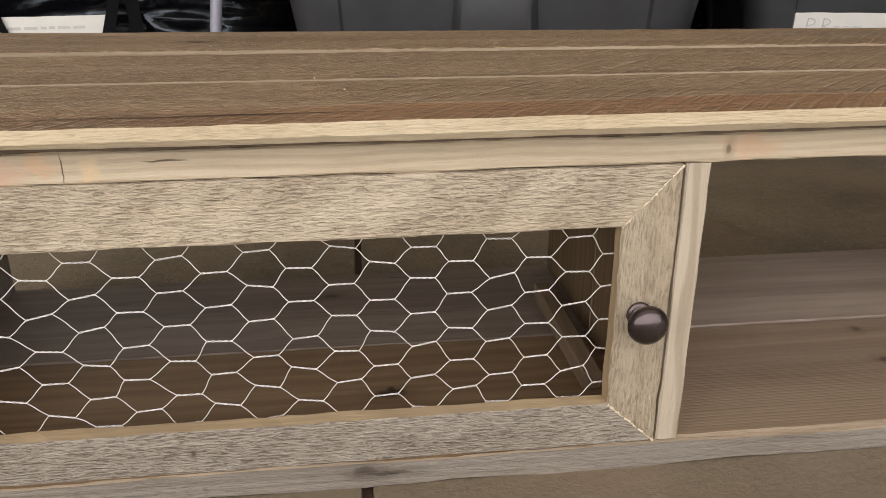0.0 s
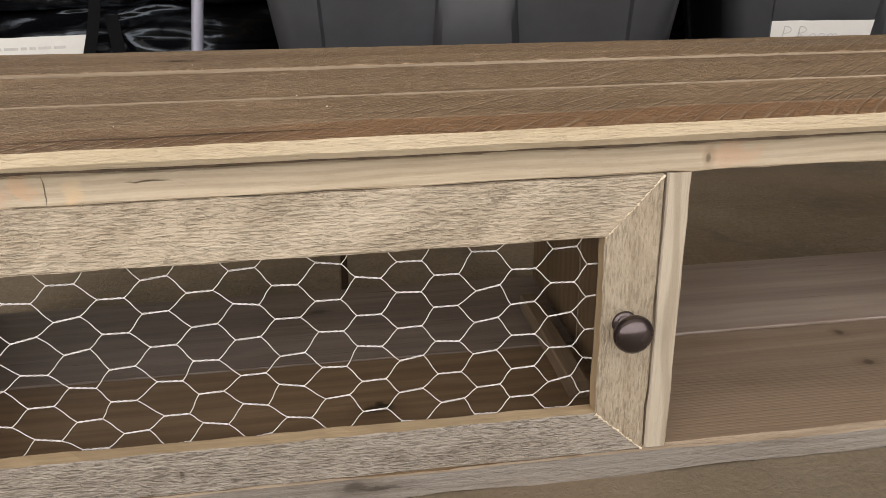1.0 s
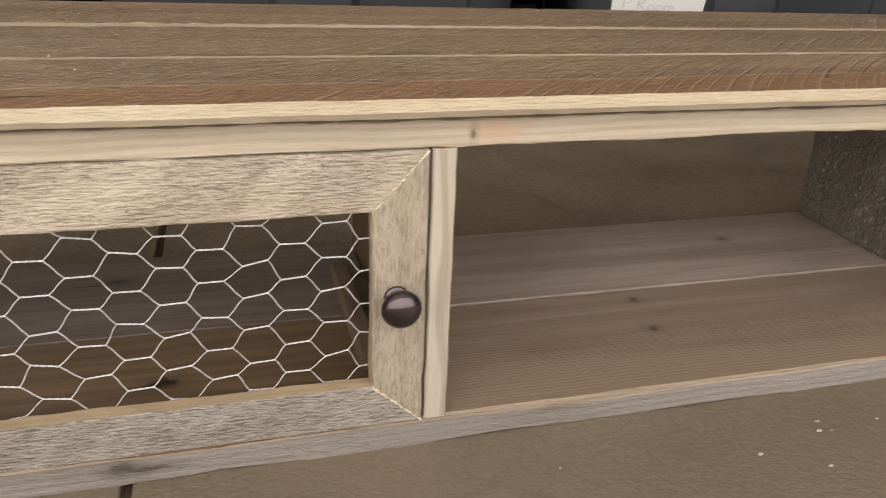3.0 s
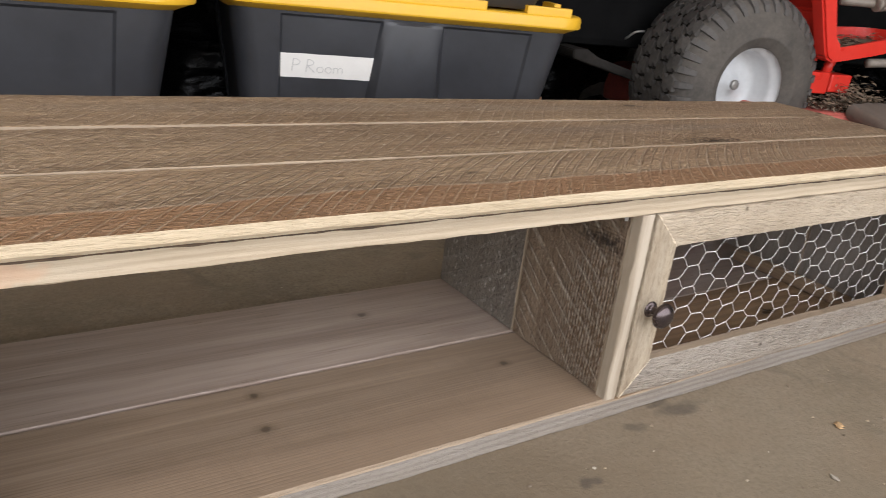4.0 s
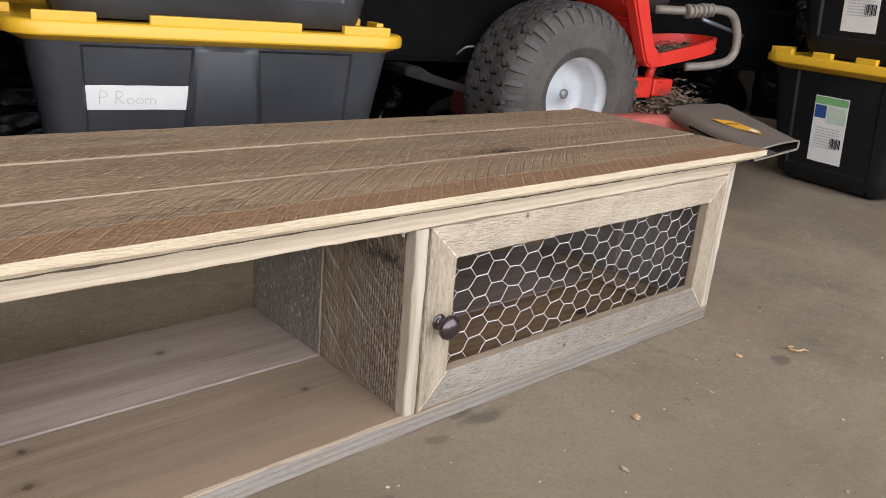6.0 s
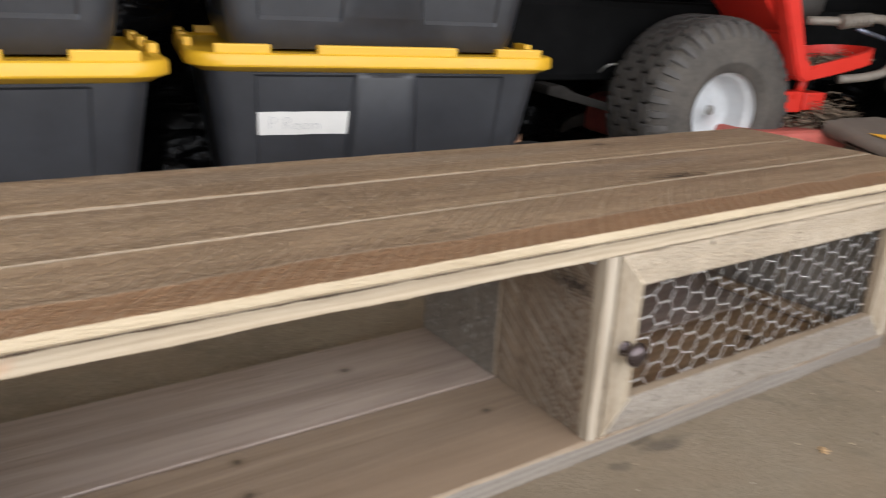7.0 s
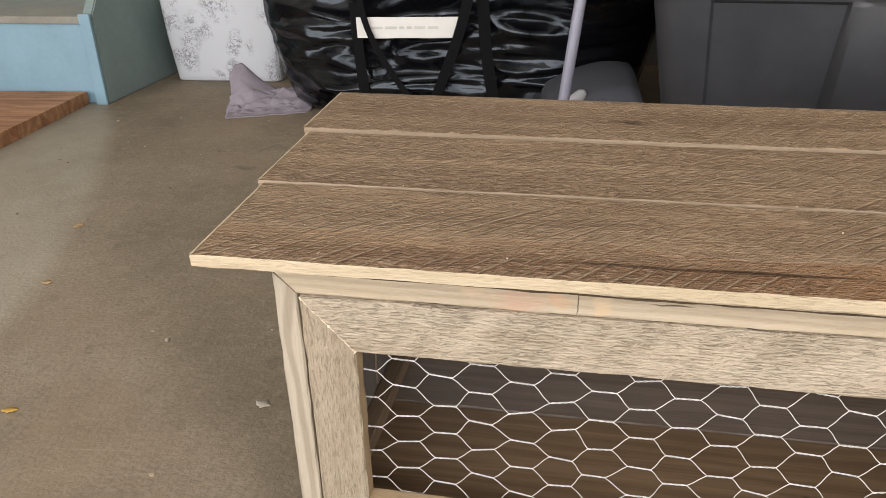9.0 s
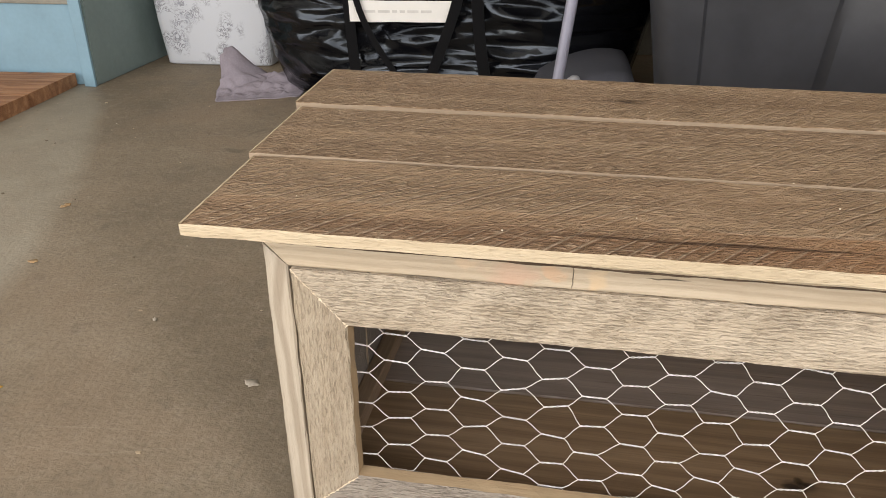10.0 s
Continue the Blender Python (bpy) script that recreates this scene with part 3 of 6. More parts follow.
wire_metal = plain("galvanised_wire", (0.72, 0.70, 0.66), 0.4, 0.15, 0.1, 60.0)
bronze = plain("dark_bronze", (0.10, 0.08, 0.078), 0.24, 0.85, 0.25, 40.0, rvary=0.06)
black_plastic = plain("charcoal_plastic", (0.030, 0.0315, 0.036), 0.42, 0.0, 0.32, 5.0, 0.10, 420.0, spec=0.66, rvary=0.08)
yellow_plastic = plain("yellow_plastic", (0.70, 0.40, 0.02), 0.42, 0.0, 0.07, 6.0, 0.06, 300.0)
paper_tape = plain("paper_tape", (0.74, 0.72, 0.67), 0.7, 0.0, 0.04, 30.0, 0.15, 300.0)
ink = plain("pencil_ink", (0.50, 0.49, 0.47), 0.7)
dark_ink = plain("faint_ink", (0.58, 0.56, 0.52), 0.7)


def concrete(name):
    s = Shade(name, 0.75, 0.0, spec=0.4)
    v = s.coords(False)
    big = s.noise(v, 1.1, 5, 0.6)
    mid = s.noise(v, 7.0, 6, 0.65)
    fine = s.noise(v, 160.0, 3, 0.7)
    col = s.ramp(s.math("ADD", s.math("MULTIPLY", big, 0.6), s.math("MULTIPLY", mid, 0.4)), ((0.38, (0.160, 0.128, 0.086)), (0.52, (0.244, 0.197, 0.136)), (0.64, (0.326, 0.275, 0.202))))
    grit = s.noise(v, 48.0, 5, 0.72)
    col = s.mix(s.ramp(grit, ((0.5, 0.0), (0.66, 0.26))), col, (0.37, 0.32, 0.245))
    col = s.mix(s.ramp(grit, ((0.32, 0.36), (0.43, 0.0))), col, (0.115, 0.088, 0.06))
    col = s.mix(s.ramp(fine, ((0.36, 0.4), (0.54, 0.0))), col, (0.11, 0.088, 0.062))
    chips = s.ramp(s.voronoi(v, 23.0), ((0.02, 0.8), (0.05, 0.0)))
    col = s.mix(s.math("MULTIPLY", chips, s.ramp(s.noise(v, 5.0, 2), ((0.52, 0.0), (0.6, 1.0)))), col, (0.52, 0.46, 0.37))
    specks = s.ramp(s.voronoi(v, 58.0), ((0.02, 0.5), (0.075, 0.0)))
    sm = s.ramp(s.noise(v, 9.0, 2), ((0.5, 0.0), (0.66, 1.0)))
    col = s.mix(s.math("MULTIPLY", specks, sm), col, (0.07, 0.055, 0.04))
    blot = s.ramp(s.noise(v, 12.0, 5, 0.65, 0.6), ((0.60, 0.0), (0.72, 0.5)))
    col = s.mix(blot, col, (0.11, 0.09, 0.068))
    rust = s.ramp(s.noise(v, 2.7, 4, 0.6, 0.5), ((0.48, 0.0), (0.66, 0.45)))
    col = s.mix(rust, col, (0.27, 0.198, 0.132))
    for turn, gap in ((25.0, 0.006), (-38.0, 0.005)):
        scuff = near_half(s, s.noise(s.map(v, (1.1, 9.0, 9.0), (turn, 3, 1), (0, 0, turn)), 1.0, 3, 0.5, 0.3), gap)
        scuff = s.math("MULTIPLY", scuff, s.ramp(s.noise(s.map(v, (2.4, 2.4, 2.4), (0, turn, 2)), 1.0, 3), ((0.52, 0.0), (0.66, 0.22))))
        col = s.mix(scuff, col, (0.44, 0.39, 0.31))
    # a paler patch before the steps: a pool of light painted into the colour
    g = length(s, s.map(warped(s, v, 3.0, 0.1), (0.25, 0.25, 0), (1.0825, 0.2275, 0)))
    col = s.mix(s.math("MULTIPLY", s.ramp(g, ((0.99, 0.40), (1.0, 0.0))), s.ramp(mid, ((0.3, 0.7), (0.6, 1.0)))), col, (0.42, 0.40, 0.325))
    # darker floor along the bench's front: shade painted into the concrete's colour
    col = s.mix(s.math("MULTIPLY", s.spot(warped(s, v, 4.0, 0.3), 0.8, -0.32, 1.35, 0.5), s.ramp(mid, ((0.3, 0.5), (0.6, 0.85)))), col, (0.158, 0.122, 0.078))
    w = warped(s, v, 34.0, 0.035)
    for x, y, rx, ry in ((1.345, -0.028, 0.016, 0.009), (1.43, -0.02, 0.04, 0.014), (1.22, -0.085, 0.016, 0.01), (1.41, 0.0, 0.02, 0.009), (1.95, -0.16, 0.022, 0.012), (-0.28, 0.62, 0.03, 0.015), (-0.48, 0.95, 0.025, 0.014), (-0.35, 0.55, 0.02, 0.01)):
        col = s.mix(s.math("MULTIPLY", s.spot(w, x, y, rx * 1.15, ry * 1.15), s.ramp(mid, ((0.35, 0.35), (0.6, 0.8)))), col, (0.075, 0.062, 0.048))
    s.bump(s.math("ADD", s.math("ADD", fine, grit), s.math("MULTIPLY", mid, 0.8)), 0.6, 0.002)
    return s.done(col, s.ramp(mid, ((0.3, 0.62), (0.7, 0.85))))


concrete_mat = concrete("garage_concrete")
wall_paint = plain("off_white_wall", (0.70, 0.68, 0.64), 0.8, 0.0, 0.06, 2.0, 0.1, 90.0)
side_wall_board = plain("bare_wall_board", (0.26, 0.23, 0.19), 0.85, 0.0, 0.12, 2.0, 0.2, 60.0)
ceiling_paint = plain("painted_ceiling_board", (0.78, 0.75, 0.70), 0.9, 0.0, 0.04, 2.0)
joint_dirt = plain("joint_dirt", (0.06, 0.035, 0.02), 0.95, 0.0, 0.6, 90.0, 0.8, 300.0)
drive_mat = plain("driveway_concrete", (0.42, 0.40, 0.36), 0.85, 0.0, 0.1, 0.6, 0.2, 60.0)

# ---- garage ----
X0, X1, Y0, Y1, H = -5.2, 4.75, -1.75, 1.98, 2.75
JX, JW = 0.424, 0.009


def structure(name, bm, material, label, category):
    return tagged(obj(name, bm, material), label, category, kind="structure")


floor = tagged(empty("floor"), "worn stained concrete garage floor slab with a dirty joint", "floor", kind="structure")
for a, b in ((X0 - 0.1, JX - JW / 2), (JX + JW / 2, X1 + 0.1)):
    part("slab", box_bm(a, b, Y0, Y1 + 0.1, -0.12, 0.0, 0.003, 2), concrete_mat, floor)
part("joint_filler", box_bm(JX - JW / 2, JX + JW / 2, Y0, Y1 + 0.1, -0.12, -0.007), joint_dirt, floor, "dark dirt and leaf crumbs in the joint")
structure("ground", box_bm(-300, 300, -600, Y0 - 0.004, -0.3, -0.02), drive_mat, "pale concrete driveway outside the garage", "ground")
structure("wall_back", box_bm(X0, X1, Y1, Y1 + 0.12, 0, H), plain("grey_green_wall", (0.40, 0.405, 0.37), 0.8, 0.0, 0.06, 2.0, 0.1, 90.0), "pale grey-green painted garage back wall", "wall")
structure("wall_left", box_bm(X0 - 0.12, X0, Y0, Y1 + 0.12, 0, H), side_wall_board, "bare brown board garage side wall", "wall")
structure("wall_right", box_bm(X1, X1 + 0.12, Y0, Y1 + 0.12, 0, H), side_wall_board, "bare brown board garage side wall", "wall")
structure("ceiling", box_bm(X0 - 0.12, X1 + 0.12, Y0 - 0.12, Y1 + 0.12, H, H + 0.1), ceiling_paint, "plain off-white painted garage ceiling", "ceiling")
fr = box_bm(X0 - 0.12, -4.6, Y0 - 0.12, Y0, 0, H)
box_bm(3.6, X1 + 0.12, Y0 - 0.12, Y0, 0, H, bm=fr)
box_bm(-4.6, 3.6, Y0 - 0.12, Y0, 2.5, H, bm=fr)
structure("wall_front", fr, wall_paint, "garage front wall with the wide door opening", "wall")

# ---- the bench with wire doors ----
X_L, X_R, TOP_Z, TOP_T = 0.006, 1.991, 0.3035, 0.016
LEN, MID = X_R - X_L, (X_L + X_R) / 2
bench = tagged(empty("tv_bench"), "low rustic wooden media bench with chicken wire doors on concrete", "bench")


def edge_faces(ob, material, sides):
    """Gives some sides of the board just made a material of their own."""
    ob.data.materials.append(material)
    for f, k in zip(ob.data.polygons, BOARD_SIDES):
        if k in sides:
            f.material_index = 1
    return ob


def face(x0, x1, z0, z1, y, horizontal):
    """Pose of a board in the front: along x, or upright, its good side forward."""
    c = ((x0 + x1) / 2, y, (z0 + z1) / 2)
    return axes(c, (1, 0, 0), (0, 0, 1)) if horizontal else axes(c, (0, 0, 1), (-1, 0, 0))


for i, (y0, y1) in enumerate(((-0.026, 0.1110), (0.1130, 0.2450), (0.2470, 0.372))):
    x0 = (-0.043, -0.049, -0.055)[i]
    L = (2.033, 2.037, 2.044)[i] - x0
    p = part("top_plank", board_bm(L, y1 - y0, TOP_T, seed=i + 1, rough=0.0004, chamfer=0.0009, wavy=0.0004), top_wood[i], bench, "brown stained rough sawn top plank",
             axes((x0 + L / 2, (y0 + y1) / 2, TOP_Z - TOP_T / 2), (1, 0, 0), (0, 1, 0)))
    # the top is a little twisted: its back left corner stands proud
    for v in p.data.vertices:
        wx, wy = x0 + L / 2 + v.co.x, (y0 + y1) / 2 + v.co.y
        lift = 1 - wx / 2.0
        step = (0.0, 0.0007 + 0.0002 * lift, 0.0012 + 0.0038 * lift)[i]
        v.co.z += step + (0.0182 * lift - 0.0019 - 0.0012 - 0.0038 * lift) * (wy + 0.026) / 0.398
    worn, rows = bmesh.new(), []
    for n in range(13):
        wy = y0 + 0.001 + (y1 - y0 - 0.002) * n / 12
        lift = 1 - x0 / 2.0
        z = TOP_Z + (0.0, 0.0007 + 0.0002 * lift, 0.0012 + 0.0038 * lift)[i] + (0.0182 * lift - 0.0019 - 0.0012 - 0.0038 * lift) * (wy + 0.026) / 0.398
        w = 0.0013 + 0.0009 * noise.noise((wy * 60, i, 0.4))
        rows.append([worn.verts.new(p) for p in ((x0 - 0.0006, wy, z - 0.003), (x0 - 0.0006, wy, z + 0.0002), (x0 + w, wy, z + 0.0005), (x0 + w, wy, z - 0.003))])
    for a, c in zip(rows, rows[1:]):
        for k in range(4):
            worn.faces.new((a[k], a[(k + 1) % 4], c[(k + 1) % 4], c[k]))
    bmesh.ops.recalc_face_normals(worn, faces=worn.faces[:])
    part("worn_end", worn, pale_edge, bench, "pale worn end of a top plank")
    # the front edge: an upright face over an undercut strip of fresh wood, thinner towards the left end
    if i == 0:
        for n, v in enumerate(p.data.vertices):
            k, thin = n % 11, max(0.0, 1 - (v.co.x + L / 2) / 0.4)
            if k == 10:
                v.co.z += 0.0062 + 0.0006 * noise.noise((v.co.x * 23, 0.3, 0.9))
            elif k == 0:
                v.co.y += 0.0085 + 0.0005 * noise.noise((v.co.x * 31, 1.3, 0.9))
            if k in (0, 1, 2):
                v.co.z += 0.0008 + 0.003 * thin
    p.data.materials.append(pale_edge if i == 0 else groove_edge)
    p.data.materials.append(groove_edge)
    p.data.materials.append(fresh_edge)
    for f, k in zip(p.data.polygons, BOARD_SIDES):
        f.material_index = 1 if k == 9 or (k == 8 and i < 2) else 3 if i == 0 and k == 10 else 2 if k == 3 else 1 if abs(f.normal.x) > 0.9 else 0

# a ragged dark strip under the front edge, standing in for its shadow line
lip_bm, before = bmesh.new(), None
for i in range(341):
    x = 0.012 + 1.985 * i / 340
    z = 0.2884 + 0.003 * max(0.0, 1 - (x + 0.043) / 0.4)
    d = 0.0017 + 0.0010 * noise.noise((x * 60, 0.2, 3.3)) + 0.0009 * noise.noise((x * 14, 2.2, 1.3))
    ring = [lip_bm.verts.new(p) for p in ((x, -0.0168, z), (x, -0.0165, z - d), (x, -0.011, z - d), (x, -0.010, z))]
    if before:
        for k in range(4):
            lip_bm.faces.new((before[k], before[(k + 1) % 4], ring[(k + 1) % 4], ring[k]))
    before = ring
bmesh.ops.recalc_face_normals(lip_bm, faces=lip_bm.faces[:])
part("stained_lower_edge", lip_bm, plain("shadow_line_dark", (0.07, 0.045, 0.026), 0.8, 0.0, 0.5, 60.0), bench, "ragged dark strip as the shadow line under the top")

W = TOP_T  # stock thickness
yb = W / 2 + 0.001
# apron rail with mitred ends, corner posts, middle posts, bottom trim
part("apron", board_bm(LEN, 0.0211, W, 0.02, 0.02, 11, 0.0005, wavy=0.0012), apron_wood, bench, "pale pine apron rail", axes((MID, yb, 0.2719), (-1, 0, 0), (0, 0, -1)))
for k, (x, sx) in enumerate(((X_L + 0.010, 1), (X_R - 0.010, -1))):
    part("corner_post", board_bm(0.2556, 0.0186, W, 0.0186, 0.0, 21 + k, 0.0005), post_wood, bench, "", axes((x - sx * 0.0007, yb - 0.0005, 0.1531), (0, 0, -1), (sx, 0, 0)))
for k, x in enumerate((0.668, 1.324)):
    part("middle_post", board_bm(0.2346, 0.0186, W, 0, 0, 31 + k, 0.0005), post_wood, bench, "", face(x - 0.01 + (0.0034, 0.0)[k], x + 0.012 - (0.0, 0.0034)[k], 0.0262, 0.2608, yb, False))
edge_faces(part("bottom_trim", board_bm(LEN, 0.0245, W, 0, 0, 41, 0.0006, wavy=0.0035), trim_wood, bench, "grey weathered bottom trim with a wavy edge", axes((MID, yb, 0.0124), (1, 0, 0), (0, 0, 1))), groove_edge, (4,))
# bottom boards, sides and dividers
for bay, (x0, x1) in enumerate(((X_L + 0.017, 0.659), (0.6605, 1.3325), (1.334, X_R - 0.017))):
    for i, (y0, y1) in enumerate(((0.0025, 0.1852), (0.1888, 0.372))):
        p = part("bottom_plank", board_bm(x1 - x0, y1 - y0, W, 0, 0, 51 + i + 7 * bay, 0.0004, 0.0016), shelf_wood[i] if bay == 1 else bay_wood[i], bench, "brown stained bottom plank" if bay == 1 else "dark brown bottom plank",
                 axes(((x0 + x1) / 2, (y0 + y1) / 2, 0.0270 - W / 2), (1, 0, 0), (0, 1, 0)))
        if i == 0 and bay == 1:
            edge_faces(p, groove_edge, (8, 9))
        elif i == 0:  # the joint closes to a hair in the outer bays
            for v in p.data.vertices:
                if v.co.y > (y1 - y0) / 2 - 0.006:
                    v.co.y += 0.0027
for k, (x, nx) in enumerate(((X_L + 0.009, 1), (0.668, 1), (1.324, -1), (X_R - 0.009, -1))):
    for j, (y0, y1) in enumerate(((0.019, 0.1858), (0.1882, 0.372))):
        inner = 0 < k < 3
        z0 = 0.0285 if inner else 0.004
        p = part("divider_plank" if inner else "side_plank", board_bm(0.2878 - z0, y1 - y0, W, 0, 0, 61 + 2 * k + j, 0.0007), ((side_wood, side_back_wood) if inner else (outer_side_wood, outer_side_wood))[j], bench, "",
             axes((x, (y0 + y1) / 2, (z0 + 0.2878) / 2), (0, 0, 1), (0, nx, 0)))
        edge_faces(p, groove_edge, (2, 3, 4, 8, 9, 10))
        if inner:  # the dividers' other sides take the darker wood of the outer bays
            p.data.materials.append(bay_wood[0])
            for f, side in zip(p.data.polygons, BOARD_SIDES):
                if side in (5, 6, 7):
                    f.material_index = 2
for k, x in enumerate((X_L + 0.027, 0.630, 1.362, 1.912)):
    part("cleat", board_bm(0.195, 0.018, 0.018, 0, 0, 81 + k, 0.0004), cleat_wood, bench, "raw wood cleat strip", axes((x, 0.1775, 0.0375), (0, 1, 0), (1, 0, 0)))


def netting_bm(w, h, zoff, xoff, pitch=0.03025, row=0.0270, slope=0.0, seed=3, spread=0.0):
    """Hexagonal wire netting about its middle in the xz plane: twisted pairs along x, single slanted wires between.
    spread: how much further apart each column stands than the one before."""
    rng = random.Random(seed)
    b = bmesh.new()
    half, r = 0.31 * pitch, 0.00034
    cols, rows = int(w / pitch) + 3, int(h / row) + 3
    ends = {}
    for i in range(-cols, cols + 1):
        for j in range(-rows, rows + 1):
            x, z = xoff + i * pitch + i * i * spread, zoff + (j + (0.5 if i % 2 else 0.0)) * row + slope * i
            dx, dz, tilt = rng.gauss(0, 0.0010), rng.gauss(0, 0.0009), rng.gauss(0, 0.0008)
            ends[i, j] = (Vector((x - half + dx, 0, z + dz - tilt)), Vector((x + half + dx, 0, z + dz + tilt)))

    def inside(p):
        return abs(p.x) < w / 2 and abs(p.z) < h / 2

    for (i, j), (a, c) in ends.items():
        if inside(a) or inside(c):
            ph = rng.uniform(0, 6.28)
            for strand in (0, math.pi):
                pts = []
                for k in range(15):
                    t = k / 14
                    an = ph + strand + t * math.pi * 4.0
                    pts.append(a.lerp(c, t) + 0.00046 * Vector((0, math.cos(an), math.sin(an))))
                tube_bm(pts, r, 5, b, False)
        for up in (0, 1):
            n = ends.get((i + 1, j + up - (0 if i % 2 else 1)))
            if n and (inside(c) or inside(n[0])):
                mid = c.lerp(n[0], 0.5) + Vector((0, rng.gauss(0, 0.0004), rng.gauss(0, 0.0003)))
                tube_bm([c, c.lerp(mid, 0.6) + Vector((0.0004, 0, 0)), mid, n[0].lerp(mid, 0.6) - Vector((0.0004, 0, 0)), n[0]], r * 1.1, 5, b, False)
    # trim to the frame's rebate
    for co, no in (((w / 2, 0, 0), (1, 0, 0)), ((-w / 2, 0, 0), (-1, 0, 0)), ((0, 0, h / 2), (0, 0, 1)), ((0, 0, -h / 2), (0, 0, -1))):
        bmesh.ops.bisect_plane(b, geom=b.verts[:] + b.edges[:] + b.faces[:], plane_co=co, plane_no=no, clear_outer=True)
    return b


KNOB = ((0.0, 0.0), (0.0098, 0.0), (0.0100, 0.0008), (0.0092, 0.0022), (0.0070, 0.0030), (0.0052, 0.0040), (0.0046, 0.0070), (0.0050, 0.0110), (0.0075, 0.0135), (0.0120, 0.0150),
        (0.0148, 0.0172), (0.0155, 0.0198), (0.0146, 0.0228), (0.0120, 0.0256), (0.0080, 0.0276), (0.0040, 0.0286), (0.0, 0.0289))


def mitre_fibres(a, c, seed):
    """Torn pale fibres that stand up along a mitre from a to c, in the plane of the door's face."""
    rng = random.Random(seed)
    b = bmesh.new()
    a, c = Vector(a), Vector(c)
    n = 46
    d = (c - a).normalized()
    side = Vector((-d.z, 0, d.x))
    rows = []
    for i in range(n + 1):
        p = a.lerp(c, i / n) + side * rng.uniform(-0.0005, 0.0005)
        w = max(0.00012, rng.gauss(0.0006, 0.0004)) * (0.5 + abs(noise.noise((i * 0.23, seed, 0))) * 2.2)
        rows.append([b.verts.new(p - side * w), b.verts.new(p + Vector((0, -rng.uniform(0.0002, 0.0007), 0))), b.verts.new(p + side * w)])
    for p, q in zip(rows, rows[1:]):
        b.faces.new((p[0], q[0], q[1], p[1]))
        b.faces.new((p[1], q[1], q[2], p[2]))
    return b


def wire_door(x0, x1, z_low, z_high, knob_x, seed, phase, zphase, pitch, row, slope, spread, knob_z):
    door = tagged(empty("door", parent=bench), "washed wooden door frame filled with chicken wire")
    z0, z1 = 0.0272, 0.2604
    sw, yd = 0.0418, W / 2 - 0.0015
    top, low = z1 - z_high, z_low - z0
    edge_faces(part("top_rail", board_bm(x1 - x0, top, W, sw, sw, seed, 0.0007), rail_wood_knot if seed > 200 else rail_wood, door, "", axes(((x0 + x1) / 2, yd, z1 - top / 2), (-1, 0, 0), (0, 0, -1))), raw_edge if seed < 200 else groove_edge, (3,))
    edge_faces(part("bottom_rail", board_bm(x1 - x0, low, W, sw, sw, seed + 1, 0.0007), bottom_rail_wood, door, "", axes(((x0 + x1) / 2, yd, z0 + low / 2), (1, 0, 0), (0, 0, 1))), raw_edge if seed < 200 else groove_edge, (3,))
    edge_faces(part("stile", board_bm(z1 - z0, sw, W, low, top, seed + 2, 0.0007), stile_wood, door, "", axes((x0 + sw / 2, yd, (z0 + z1) / 2), (0, 0, 1), (1, 0, 0)) @ Matrix.Diagonal((1, 1, -1, 1))), raw_edge if seed < 200 else groove_edge, (3,))
    edge_faces(part("stile", board_bm(z1 - z0, sw, W, low, top, seed + 3, 0.0007), stile_wood, door, "", axes((x1 - sw / 2, yd, (z0 + z1) / 2), (0, 0, 1), (-1, 0, 0))), raw_edge if seed < 200 else groove_edge, (3,))
    yf = yd - W / 2 - 0.0003
    for k, (xo, zo, xi, zi) in enumerate(((x1, z1, x1 - sw, z_high), (x1, z0, x1 - sw, z_low), (x0, z1, x0 + sw, z_high), (x0, z0, x0 + sw, z_low))):
        part("torn_fibre_edge", mitre_fibres((xo, yf, zo), (xi, yf, zi), seed + 9 * k), fresh_edge, door, "pale torn fibres along the mitre")
    h = z_high - z_low
    zc = (z_high + z_low) / 2
    part("wire_netting", netting_bm(x1 - x0 - 2 * sw + 0.016, h + 0.016, zphase - zc, phase - (x0 + x1) / 2, pitch, row, slope, seed, spread), wire_metal, door, "galvanised hexagonal chicken wire", pose((x0 + x1) / 2, W + 0.0006, zc), True)
    part("knob", lathe_bm(KNOB, 36), bronze, door, "dark bronze mushroom knob", pose(knob_x, -0.0015, knob_z, 90), True)
    return door


wire_door(0.0268, 0.6584, 0.0650, 0.2148, 0.6352, 101, 0.4722, 0.2018, 0.0298, 0.0279, 0.00006, -0.00009, 0.1445)
wire_door(1.3348, 1.9670, 0.0715, 0.2192, 1.3555, 201, 1.438, 0.2065, 0.0304, 0.0277, 0.0010, 0.0, 0.143)


# ---- storage totes ----
def rounded_ring(hx, hy, r, n=6, extra_front=(), extra_side=()):
    """Points round a rounded rectangle, from the front left corner to the right, counter-clockwise seen from above."""
    out = []
    out += [(x, -hy) for x in extra_front]
    out += [(hx - r + r * math.cos(a), -hy + r + r * math.sin(a)) for a in np.linspace(-math.pi / 2, 0, n)]
    out += [(hx, y) for y in extra_side]
    out += [(hx - r + r * math.cos(a), hy - r + r * math.sin(a)) for a in np.linspace(0, math.pi / 2, n)]
    out += [(-x, hy) for x in extra_front]
    out += [(-hx + r + r * math.cos(a), hy - r + r * math.sin(a)) for a in np.linspace(math.pi / 2, math.pi, n)]
    out += [(-hx, -y) for y in extra_side]
    out += [(-hx + r + r * math.cos(a), -hy + r + r * math.sin(a)) for a in np.linspace(math.pi, 1.5 * math.pi, n)]
    return out


